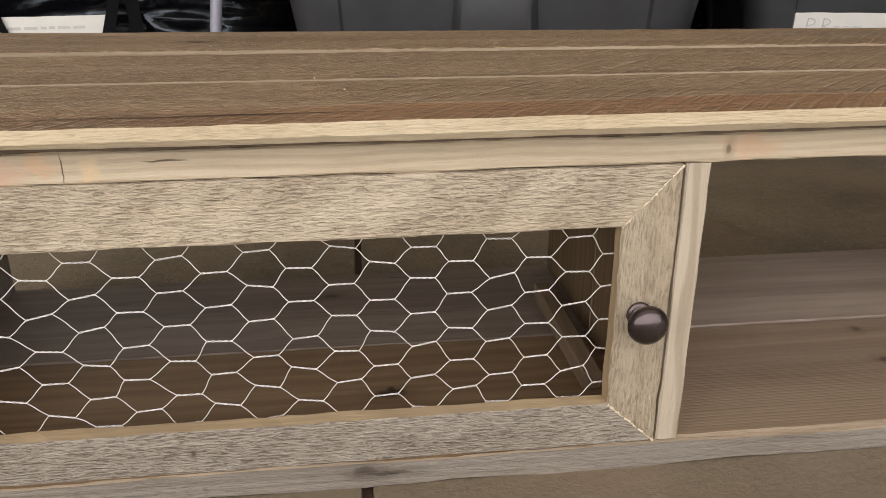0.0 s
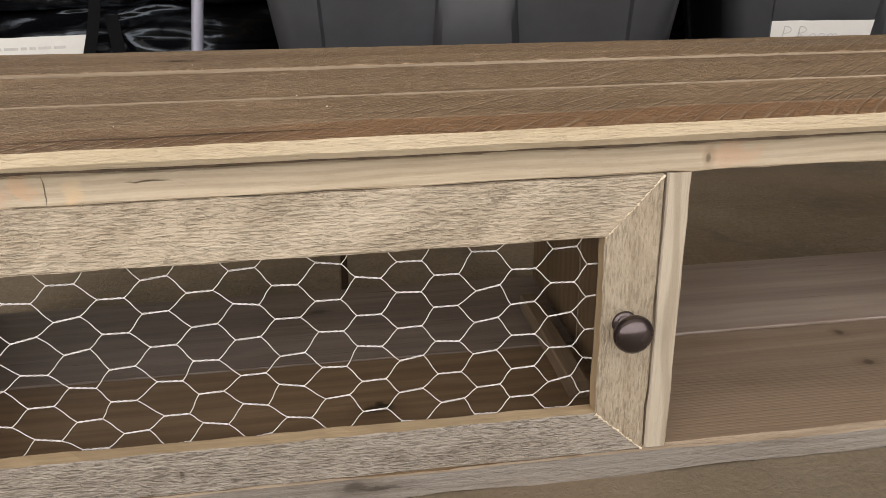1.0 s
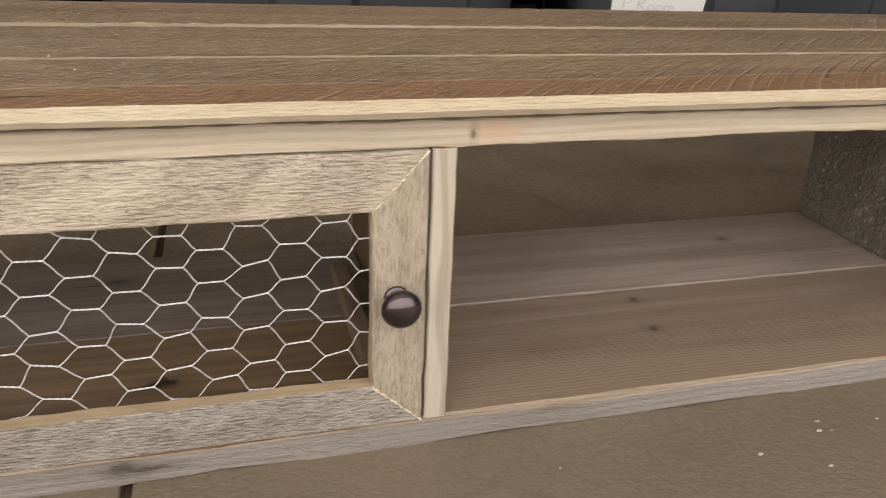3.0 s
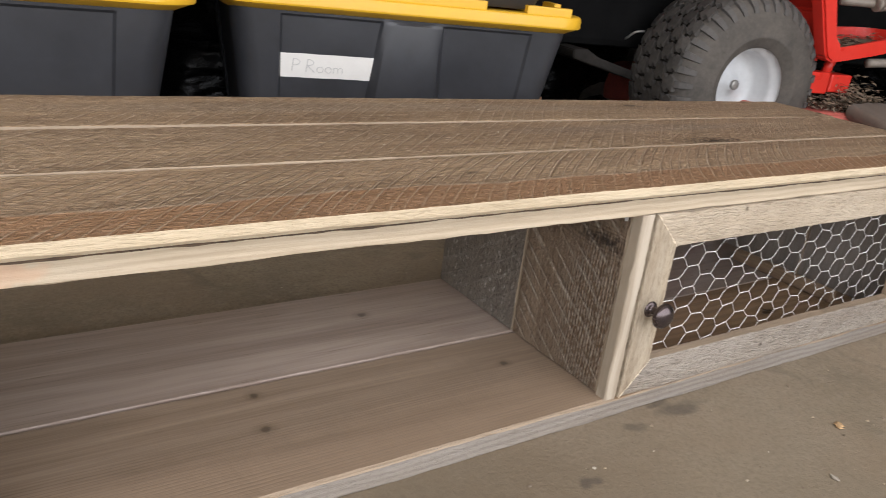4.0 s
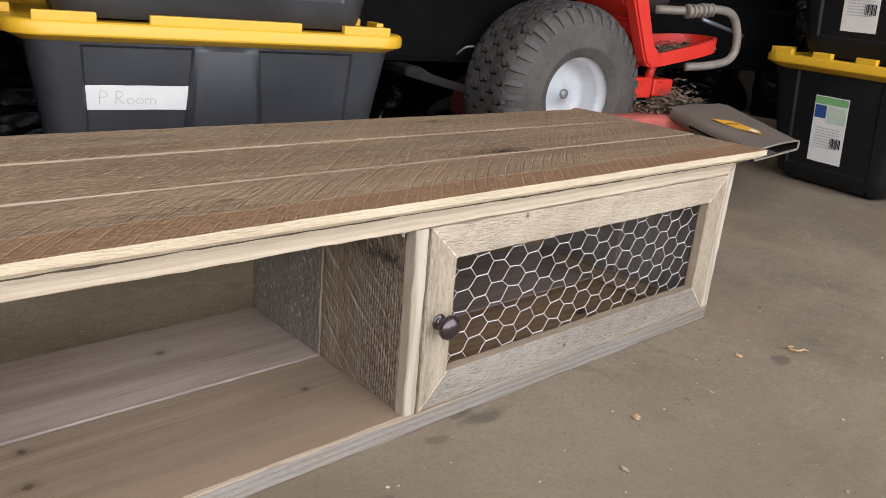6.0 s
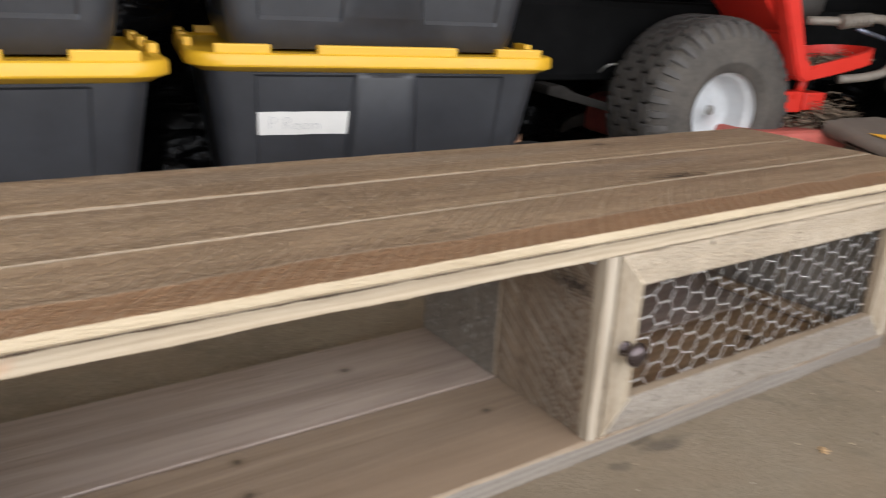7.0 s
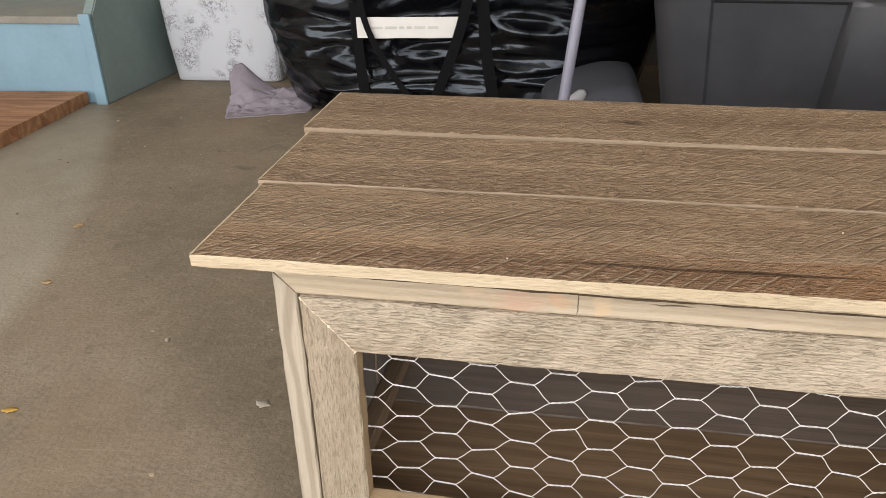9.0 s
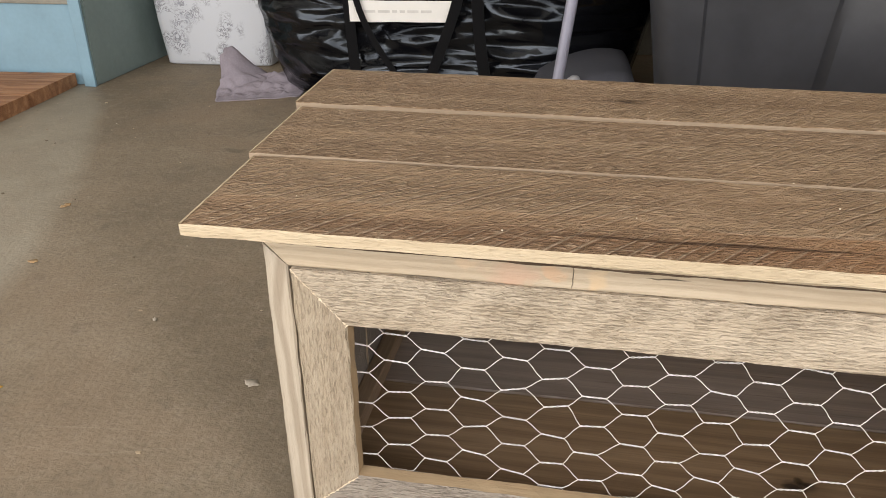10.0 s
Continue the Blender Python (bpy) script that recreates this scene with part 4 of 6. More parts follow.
def skin(b, rings, cap_low=True, cap_top=True):
    vs = [[b.verts.new(p) for p in ring] for ring in rings]
    n = len(vs[0])
    for a, c in zip(vs, vs[1:]):
        for i in range(n):
            b.faces.new((a[i], a[(i + 1) % n], c[(i + 1) % n], c[i]))
    if cap_low:
        b.faces.new(vs[0][::-1])
    if cap_top:
        b.faces.new(vs[-1])
    return b


TUB_H = 0.367


def tub_half(z):
    f = z / TUB_H
    return 0.302 + 0.050 * f, 0.178 + 0.0585 * f


def tub_bm(foot=1.0):
    b = bmesh.new()
    rings = []
    for z in (0.0, 0.012, 0.034, 0.058, 0.066, 0.07, 0.12, 0.16, 0.2, 0.24, 0.28, 0.31, 0.33, 0.343, 0.347, 0.352, 0.367):
        hx, hy = tub_half(z)
        f = z / TUB_H
        tuck = foot * {0.0: 0.044, 0.012: 0.018, 0.034: 0.004}.get(z, 0.0)  # the rounded foot
        hx, hy = hx - tuck, hy - tuck
        a, c = 0.092 - 0.03 * f, 0.247 + 0.012 * f
        d = 0.0025
        xs = [-c - d, -c + d, -a - d, -a + d] + [a * k / 6 for k in range(-5, 6)] + [a - d, a + d, c - d, c + d]
        ys = [-0.135, -0.129, -0.02, 0.02, 0.129, 0.135]
        ring = []
        inside = 0.066 <= z <= 0.347
        for x, y in rounded_ring(hx, hy, 0.042, 6, xs, ys):
            if inside and abs(abs(y) - hy) < 1e-6:
                if a + d / 2 < abs(x) < c - d / 2:
                    y -= math.copysign(0.006, y)
                elif abs(x) < a:
                    y += math.copysign((0.004 + 0.015 * max(0.0, math.sin(math.pi * (f - 0.18) / 0.77))) * (1 - abs(x / a) ** 9) - 0.003 * (x / a) ** 2, y)
            if inside and abs(abs(x) - hx) < 1e-6 and abs(y) < 0.132:
                x -= math.copysign(0.006, x)
            ring.append((x, y, z))
        rings.append(ring)
    return skin(b, [[(x * 1.036, y * 1.036, z) for x, y, z in r] for r in rings])


def lid_bm():
    b = bmesh.new()
    rings = []
    for hx, hy, z, r in ((0.350, 0.225, 0.352, 0.05), (0.378, 0.253, 0.3665, 0.066), (0.3845, 0.2575, 0.3685, 0.07), (0.3862, 0.2592, 0.372, 0.072), (0.3855, 0.2585, 0.387, 0.071), (0.3838, 0.2568, 0.3918, 0.07), (0.380, 0.253, 0.3945, 0.067), (0.362, 0.235, 0.395, 0.06), (0.356, 0.229, 0.390, 0.058)):
        rings.append([(x, y, z) for x, y in rounded_ring(hx, hy, r, 8, (-0.2, 0.0, 0.2), (-0.1, 0.1))])
    skin(b, rings)
    bmesh.ops.scale(b, vec=(1.036, 1.036, 1.0), verts=b.verts[:])
    return b


def tab(lid, x0, x1, y0, y1):
    b = box_bm(x0, x1, y0, y1, 0.392, 0.4115, 0.003, 2)
    bmesh.ops.scale(b, vec=(1.036, 1.036, 1.0), verts=b.verts[:])
    return part("raised_tab", b, yellow_plastic, lid)


def storage_tote():
    t = empty("storage_tote")
    rounded(part("tub", tub_bm(), black_plastic, t, "charcoal plastic tub with recessed panels"), 24)
    lid = rounded(part("lid", lid_bm(), yellow_plastic, t, "yellow snap-on lid with raised tabs"), 28)
    for x0, x1 in ((-0.335, -0.232), (-0.143, 0.143), (0.232, 0.335)):
        for y in (-0.2455, 0.2455):
            tab(lid, x0, x1, y - 0.0085, y + 0.0085)
    for y0, y1 in ((-0.115, -0.055), (0.02, 0.08), (0.15, 0.205)):
        for x in (-0.3725, 0.3725):
            tab(lid, x - 0.0085, x + 0.0085, y0, y1)
    return tagged(t, "charcoal plastic storage tote with a yellow lid", "storage tote", "stacked storage totes")


first = storage_tote()
LOW1, LOW2, LOW3 = (0.700, 1.086, 0.0), (1.580, 1.1095, 0.0), (3.60, 0.317, 0.0)
first.matrix_basis = pose(*LOW1, 0, 0, -6.0)
totes = [first]
for x, y, z, rz in ((0.702, 1.084, 0.3955, -5.5), (*LOW2, -12.8), (1.584, 1.111, 0.3955, -12.3), (*LOW3, -10.0), (3.61, 0.317, 0.3955, -9.5)):
    totes.append(copy_thing(first, pose(x, y, z, 0, 0, rz)))
for t, text in zip(totes, ("charcoal storage tote with yellow lid under another tote", "charcoal storage tote stacked on a lower tote, taped label", "charcoal storage tote with yellow lid and paper room label",
                           "charcoal storage tote stacked above the labelled tote", "black storage tote with yellow lid and printed product sticker", "black storage tote on top with a printed sticker")):
    tagged(t, text)


def on_tub(x, z, lift=0.0012):
    """A place on the tote's front at x, z, with the front's lean."""
    hx, hy = tub_half(z)
    return axes((x, -hy * 1.036 - lift + 0.006, z), (1, 0, 0), (0, -0.0585 * 1.036, TUB_H))


def tape_bm(w, h, seed):
    rng = random.Random(seed)
    b = bmesh.new()
    n = 10
    low = [b.verts.new((-w / 2 + w * i / n, -h / 2 + rng.uniform(-0.0006, 0.0006), 0.0002 * math.sin(i))) for i in range(n + 1)]
    top = [b.verts.new((-w / 2 + w * i / n + rng.uniform(-0.0008, 0.0008), h / 2 + rng.uniform(-0.0006, 0.0006), 0.0002 * math.cos(i))) for i in range(n + 1)]
    fs = [b.faces.new((low[i], low[i + 1], top[i + 1], top[i])) for i in range(n)]
    b.normal_update()
    bmesh.ops.solidify(b, geom=fs, thickness=0.0006)
    return b


def words(text, size, material, parent, m):
    cu = bpy.data.curves.new("lettering", "FONT")
    cu.body, cu.size, cu.extrude, cu.align_x, cu.align_y = text, size, 0.0004, "CENTER", "CENTER"
    tmp = new("lettering_source", cu)
    dg = bpy.context.evaluated_depsgraph_get()
    me = bpy.data.meshes.new_from_object(tmp.evaluated_get(dg))
    bpy.data.objects.remove(tmp)
    bpy.data.curves.remove(cu)
    me.materials.clear()
    me.materials.append(material)
    ob = new("lettering", me)
    ob.parent = parent
    ob.matrix_basis = m
    return ob


def bars(parent, w, h, rows, material, seed, z=0.0008, lift=0.0):
    """Writing that cannot be read, as thin bars."""
    rng = random.Random(seed)
    for r in range(rows):
        y = h * (0.5 - (r + 0.5) / rows) * 0.8 + lift
        x = -w * 0.42
        while x < w * 0.36:
            l = rng.uniform(0.05, 0.14) * w
            part("writing_bar", box_bm(x, min(x + l, w * 0.42), y - h / rows * 0.14, y + h / rows * 0.14, z - 0.0005, z + 0.0005), material, parent)
            x += l + 0.03 * w


label = part("paper_label", tape_bm(0.207, 0.049, 4), paper_tape, totes[2], "white paper tape label with faint handwriting", on_tub(-0.168, 0.251))


def ring_stroke(x, y, rx, ry, a0=0, a1=360):
    return [(x + rx * math.cos(radians(a0 + (a1 - a0) * k / 12)), y + ry * math.sin(radians(a0 + (a1 - a0) * k / 12))) for k in range(13)]


# P Room, by hand in pencil
strokes = ([(-0.072, -0.013), (-0.070, 0.013)], ring_stroke(-0.070, 0.006, 0.013, 0.007, 95, -95), [(-0.043, -0.013), (-0.041, 0.013)], ring_stroke(-0.041, 0.0065, 0.012, 0.0065, 95, -95),
           [(-0.041, 0.0), (-0.033, -0.007), (-0.026, -0.013)], ring_stroke(-0.015, -0.007, 0.0065, 0.006), ring_stroke(0.002, -0.0065, 0.0065, 0.006),
           [(0.013, -0.012), (0.013, -0.001)] + ring_stroke(0.0175, -0.005, 0.0045, 0.0045, 180, 0)[1:] + [(0.022, -0.012)], [(0.022, -0.005)] + ring_stroke(0.0265, -0.005, 0.0045, 0.0045, 180, 0)[1:] + [(0.0312, -0.0125)])
for stroke in strokes:
    part("pencil_stroke", tube_bm([(x, y - 0.02 * x, 0.0006) for x, y in stroke], 0.0007, 5), ink, label)
label = part("paper_label", tape_bm(0.17, 0.04, 5), paper_tape, totes[1], "white paper tape label", on_tub(-0.02, 0.195))
bars(label, 0.15, 0.024, 1, dark_ink, 3)

def upper_tub(t):
    """A tote in a stack stands with a sharper foot in the lid below."""
    for tub in t.children:
        if tub.name.startswith("tub"):
            old, b = tub.data, tub_bm(0.25)
            tub.data = old.copy()
            b.to_mesh(tub.data)
            b.free()
            rounded(tub, 24)


for t in totes[1::2]:
    upper_tub(t)
black_tub = plain("black_plastic_tub", (0.010, 0.010, 0.0105), 0.45, 0.0, 0.3, 5.0, 0.10, 420.0, spec=0.25, rvary=0.07)
for t in totes[4:]:
    for tub in t.children:
        if tub.name.startswith("tub"):
            tub.data = tub.data.copy()
            tub.data.materials[0] = black_tub
sticker_green = plain("sticker_green", (0.20, 0.42, 0.16), 0.5)
sticker_blue = plain("sticker_blue", (0.03, 0.07, 0.25), 0.5)
sticker_grey = plain("sticker_grey", (0.45, 0.45, 0.45), 0.6)
for t, z in ((totes[4], 0.184), (totes[5], 0.184)):
    hx, hy = tub_half(z)
    s = part("product_sticker", tape_bm(0.112, 0.205, 6), paper_tape, t, "white printed product sticker with green and blue blocks", axes((-hx * 1.036 + 0.0045, 0.012, z), (0, -1, 0), (-0.050 * 1.036, 0, TUB_H)))
    part("green_band", box_bm(-0.054, 0.054, 0.078, 0.1, 0.0006, 0.0010), sticker_green, s)
    part("blue_block", box_bm(-0.052, -0.014, 0.035, 0.074, 0.0006, 0.0010), sticker_blue, s)
    part("green_block", box_bm(-0.010, 0.052, 0.022, 0.074, 0.0006, 0.0009), plain("sticker_pale_green", (0.5, 0.6, 0.45), 0.5), s)
    for k in range(9):
        part("barcode_bar", box_bm(0.012 + 0.004 * k, 0.0135 + 0.004 * k + 0.001 * (k % 3), -0.052, -0.022, 0.0010, 0.0013), black_tub, s)
    words("STORAGE", 0.012, ink, s, pose(0.02, 0.065, 0.0012))
    words("27", 0.016, ink, s, pose(0.015, 0.043, 0.0012))
    bars(s, 0.1, 0.085, 8, sticker_grey, 9, lift=-0.025)

# ---- black plastic behind the totes ----


def crinkle_mat(name, base, rough, strength, scale=9.0, spec=0.6):
    s = Shade(name, rough, 0.0, base, spec)
    v = s.coords()
    a = s.noise(s.map(v, (1, 1, 2.6)), scale, 3, 0.45, 1.0)
    r = s.math("ABSOLUTE", s.math("SUBTRACT", a, 0.5))
    weave = s.noise(v, 500.0, 2)
    s.bump(s.math("ADD", s.math("MULTIPLY", r, 4.0), s.math("MULTIPLY", weave, 0.03)), strength, 0.02)
    dust = s.noise(s.map(v, (1, 1, 1.8)), scale * 2.2, 4, 0.6, 0.8)
    s.put(s.ramp(dust, ((0.36, spec * 0.15), (0.5, spec))), s.b.inputs["Specular IOR Level"])
    return s.done(s.ramp(a, ((0.3, tuple(c * 0.7 for c in base)), (0.7, tuple(c * 1.3 for c in base)))), s.ramp(weave, ((0.3, rough - 0.06), (0.7, rough + 0.08))))


black_sheet = crinkle_mat("black_sheeting", (0.003, 0.003, 0.0034), 0.24, 0.7, 4.0, 0.22)
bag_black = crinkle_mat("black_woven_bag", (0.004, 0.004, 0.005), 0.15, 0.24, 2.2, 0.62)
# the sky's blue reflection, tinted into the bag's specular
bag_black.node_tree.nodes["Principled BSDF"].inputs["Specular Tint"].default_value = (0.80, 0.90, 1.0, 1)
strap_mat = plain("black_strap", (0.006, 0.006, 0.0065), 0.8, 0.0, 0.2, 30.0, 0.4, 600.0, spec=0.1)


def sheet_bm(x0, x1, z0, z1, y, amp, nx, nz, seed):
    b = bmesh.new()
    grid = []
    for j in range(nz + 1):
        row = []
        for i in range(nx + 1):
            x, z = x0 + (x1 - x0) * i / nx, z0 + (z1 - z0) * j / nz
            d = noise.turbulence((x * 3.1 + seed, z * 2.2, seed), 4, False) * amp
            row.append(b.verts.new((x, y + d, z)))
        grid.append(row)
    fs = [b.faces.new((grid[j][i], grid[j][i + 1], grid[j + 1][i + 1], grid[j + 1][i])) for j in range(nz) for i in range(nx)]
    b.normal_update()
    bmesh.ops.solidify(b, geom=fs, thickness=0.004)
    return b


# each sheeting hangs in overlapping lengths; the side wall's is added to darken it
for place, spans, text in ((pose(0, 0, 0), ((0.42, 1.55, 1.48, 3.0), (1.5, 3.1, 1.465, 4.4), (3.05, 4.72, 1.48, 6.1)), "crumpled glossy black plastic sheeting hung behind the totes"),
                           (pose(4.64, 0.0, 0.0, 0, 0, -90), ((-1.35, 0.0, 0.0, 8.0), (-0.05, 1.2, 0.012, 9.3)), "black plastic sheeting added before the side wall to darken it")):
    hung = tagged(empty("plastic_sheeting", place), text, "plastic sheeting")
    for x0, x1, y, seed in spans:
        part("sheet_length", sheet_bm(x0, x1, 0.0, 1.75, y, 0.14, int((x1 - x0) * 30), 46, seed), black_sheet, hung, smooth=True)


def bag_bm(hx, hy, h, seed, slump=0.085):
    b = bmesh.new()
    bmesh.ops.create_cube(b, size=2.0)
    bmesh.ops.subdivide_edges(b, edges=b.edges[:], cuts=34, use_grid_fill=True)
    for v in b.verts:
        x, y, z = v.co
        # a soft box with pulled-out upper corners, its ends drawn in towards the floor
        ry = y * (1 - 0.22 * z ** 4) * (1 - 0.40 * max(0.0, abs(x) - 0.45) ** 2 / 0.3)
        p = Vector((x * (1 - 0.04 * y * y) * hx, ry * hy, (z * (1 - 0.05 * y * y) + 1) * h / 2))
        p.x -= math.copysign(1, x) * abs(x) ** 3 * ((1 - z) / 2) ** 1.3 * 0.07
        p.z -= max(0.0, z) * (0.016 * math.cos(3.1 * x + seed) + 0.05 * max(0.0, abs(x) - 0.75))
        d = noise.turbulence_vector((x * 1.3 + seed, y * 1.3, z * 1.3), 2, False) * slump
        crease = 1 - abs(noise.noise((x * 2.2 + 2.0 * z + seed, y * 2.0, z * 4.0 - 1.5 * x)))
        fine = 1 - abs(noise.noise((x * 5.0 - 3.0 * z, y * 4.0 + seed, z * 9.0 + 2.0 * x)))
        inner = 1 - abs(x) ** 6
        p += Vector((d[0] * 0.18 * inner, (-abs(d[1]) * 0.6 - 0.032 * crease ** 4 - 0.004 * fine ** 5) * (1 - 0.75 * x ** 4), d[2] * 0.3 * inner * (0.2 if z < -0.9 else 1)))
        p.z = max(0.0, p.z)
        v.co = p
    return b


def moving_bag(x, y, z, hx, hy, h, seed, label, lx, lz):
    g = tagged(empty("moving_bag", pose(x, y, z)), label, "bag", "stacked moving bags")
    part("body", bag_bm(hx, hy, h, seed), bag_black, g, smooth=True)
    fy = -hy - 0.058
    tape = part("paper_label", tape_bm(0.235, 0.046, seed), paper_tape, g, "white paper tape label with faint writing", axes((lx - x, fy - 0.009, lz - z), (1, 0, 0.03), (0, 0, 1)))
    bars(tape, 0.2, 0.02, 1, dark_ink, seed)
    return g, fy


def strap(parent, pts, w=0.03):
    b = bmesh.new()
    path = smooth_path(pts, 8)
    left, right = [], []
    for i, p in enumerate(path):
        d = (path[min(i + 1, len(path) - 1)] - path[max(i - 1, 0)]).normalized()
        side = d.cross(Vector((0, -1, 0))).normalized() * w * 0.44
        left.append(b.verts.new(p - side))
        right.append(b.verts.new(p + side))
    fs = [b.faces.new((left[i], right[i], right[i + 1], left[i + 1])) for i in range(len(path) - 1)]
    b.normal_update()
    bmesh.ops.solidify(b, geom=fs, thickness=0.002)
    return part("strap", b, strap_mat, parent, "black webbing carrying strap")


bag_low, fy = moving_bag(-0.122, 1.58, 0.0, 0.508, 0.27, 0.315, 2, "shiny black woven moving bag lying on the floor", -0.191, 0.238)
strap(bag_low, ((-0.19, fy - 0.004, 0.29), (-0.185, fy - 0.006, 0.16), (-0.175, fy - 0.003, 0.04)), 0.028)
strap(bag_low, ((0.10, fy - 0.004, 0.30), (0.11, fy - 0.006, 0.17), (0.13, fy - 0.003, 0.04)), 0.030)
strap(bag_low, ((-0.19, fy - 0.012, 0.42), (-0.16, fy - 0.018, 0.24), (-0.08, fy - 0.022, 0.10), (-0.035, fy - 0.014, 0.07)), 0.016)
strap(bag_low, ((0.10, fy - 0.014, 0.45), (0.06, fy - 0.02, 0.26), (0.0, fy - 0.022, 0.10), (-0.02, fy - 0.014, 0.06)), 0.026)
bag_top, fy2 = moving_bag(-0.105, 1.55, 0.305, 0.485, 0.26, 0.30, 5, "shiny black woven moving bag on top of another", -0.130, 0.424)
strap(bag_top, ((-0.20, fy2 - 0.004, 0.27), (-0.205, fy2 - 0.006, 0.12), (-0.2, fy2 - 0.003, 0.01)), 0.028)
strap(bag_top, ((0.16, fy2 - 0.008, 0.27), (0.12, fy2 - 0.012, 0.12), (0.10, fy2 - 0.008, 0.02)), 0.026)
tag_mat = plain("white_tag", (0.7, 0.7, 0.75), 0.6)
part("zip_tag", box_bm(0.095, 0.112, fy2 - 0.022, fy2 - 0.018, 0.085, 0.115, 0.001), tag_mat, bag_top, "small white zip tag")

# ---- pole with worn canvas, grey bag ----
pole_metal = plain("lavender_grey_metal", (0.33, 0.33, 0.40), 0.4, 0.2, 0.08, 20.0)


def worn_canvas():
    s = Shade("worn_canvas", 0.5)
    v = s.coords()
    n = s.noise(s.map(v, (1, 1, 0.6)), 16.0, 6, 0.7)
    f = s.noise(v, 190.0, 3, 0.7)
    col = s.ramp(s.math("ADD", s.math("MULTIPLY", n, 0.75), s.math("MULTIPLY", f, 0.25)), ((0.36, (0.048, 0.050, 0.048)), (0.5, (0.120, 0.122, 0.118)), (0.66, (0.200, 0.202, 0.196))))
    col = s.mix(s.ramp(s.voronoi(v, 42.0), ((0.05, 0.6), (0.2, 0.0))), col, (0.020, 0.020, 0.019))
    s.bump(s.math("ADD", n, s.math("MULTIPLY", f, 0.4)), 0.5, 0.003)
    return s.done(col)


canvas_mat = worn_canvas()


def cloth_bm(a, b, c, d, n, bulge, seed, thick=0.004):
    """A cloth panel between the corners a (low left), b (low right), c (top right) and d (top left)."""
    m = bmesh.new()
    a, b, c, d = (Vector(p) for p in (a, b, c, d))
    grid = []
    for j in range(n + 1):
        f = j / n
        row = []
        for i in range(n + 1):
            g = i / n
            p = a.lerp(b, g).lerp(d.lerp(c, g), f)
            w = noise.noise((g * 3.1 + seed, f * 6.3, seed)) * 0.006 + noise.noise((g * 9 + seed, f * 15, 2 * seed)) * 0.002
            p.y += w - bulge * math.sin(math.pi * g)
            p.x += 0.5 * w
            row.append(m.verts.new(p))
        grid.append(row)
    fs = [m.faces.new((grid[j][i], grid[j][i + 1], grid[j + 1][i + 1], grid[j + 1][i])) for j in range(n) for i in range(n)]
    m.normal_update()
    bmesh.ops.solidify(m, geom=fs, thickness=thick)
    return m


chair = tagged(empty("folded_canvas_stand", pose(0, 0, 0)), "folded stand with worn grey canvas on a pole", "canvas stand")
part("pole", tube_bm([(0.152, 0.985, 0.0), (0.166, 0.985, 0.10), (0.196, 0.985, 0.34), (0.258, 0.985, 0.82)], 0.0105, 14), pole_metal, chair, "lavender grey metal pole", smooth=True)
part("canvas", cloth_bm((0.096, 1.0, 0.364), (0.226, 0.962, 0.374), (0.205, 0.962, 0.82), (0.080, 1.0, 0.82), 18, 0.012, 1.3), canvas_mat, chair, "worn grey canvas front panel", smooth=True)
part("side_leaf", cloth_bm((0.228, 0.963, 0.374), (0.289, 1.0, 0.487), (0.284, 1.0, 0.82), (0.207, 0.963, 0.82), 12, -0.004, 4.1), canvas_mat, chair, "canvas side leaf folded outwards", smooth=True)
pale_canvas = plain("pale_canvas_hem", (0.24, 0.243, 0.228), 0.9, 0.0, 0.3, 30.0, 0.4, 200.0)
part("hem", cloth_bm((0.090, 0.998, 0.349), (0.220, 0.957, 0.354), (0.222, 0.955, 0.366), (0.093, 0.996, 0.364), 10, 0.012, 2.2, 0.007), pale_canvas, chair, "pale lower hem", smooth=True)
part("seam", tube_bm([(0.097, 0.992, 0.392), (0.13, 0.974, 0.394), (0.165, 0.962, 0.397), (0.195, 0.956, 0.400), (0.222, 0.957, 0.402)], 0.0014, 6), strap_mat, chair, "dark stitched seam", smooth=True)

grey_cloth = plain("slate_cloth", (0.06, 0.062, 0.074), 0.8, 0.0, 0.2, 20.0, 0.5, 400.0)
stripe_cloth = plain("pale_stripe", (0.42, 0.42, 0.43), 0.8, 0.0, 0.1, 40.0, 0.4, 400.0)
cushion = tagged(empty("slate_cushion", pose(0.215, 1.20, 0.0, 0, 0, 6)), "small slate grey cushion with a pale curved stripe", "cushion")
cb = bmesh.new()
bmesh.ops.create_cube(cb, size=2.0)
bmesh.ops.subdivide_edges(cb, edges=cb.edges[:], cuts=8, use_grid_fill=True)
for v in cb.verts:
    x, y, z = v.co
    v.co = (x * 0.10 * (1 - 0.12 * z * z), y * 0.15 * (1 - 0.12 * z * z), (z * (1 - 0.22 * x * x - 0.2 * y * y) + 1) * 0.080 * (1 + 0.16 * x))
part("cover", cb, grey_cloth, cushion, smooth=True)
part("stripe", tube_bm(smooth_path([(-0.078, -0.148, 0.07), (-0.070, -0.150, 0.10), (-0.052, -0.144, 0.125), (-0.018, -0.125, 0.146)], 5), [0.006] + [0.012] * 14 + [0.006], 8), stripe_cloth, cushion, "pale grey stripe", smooth=True)

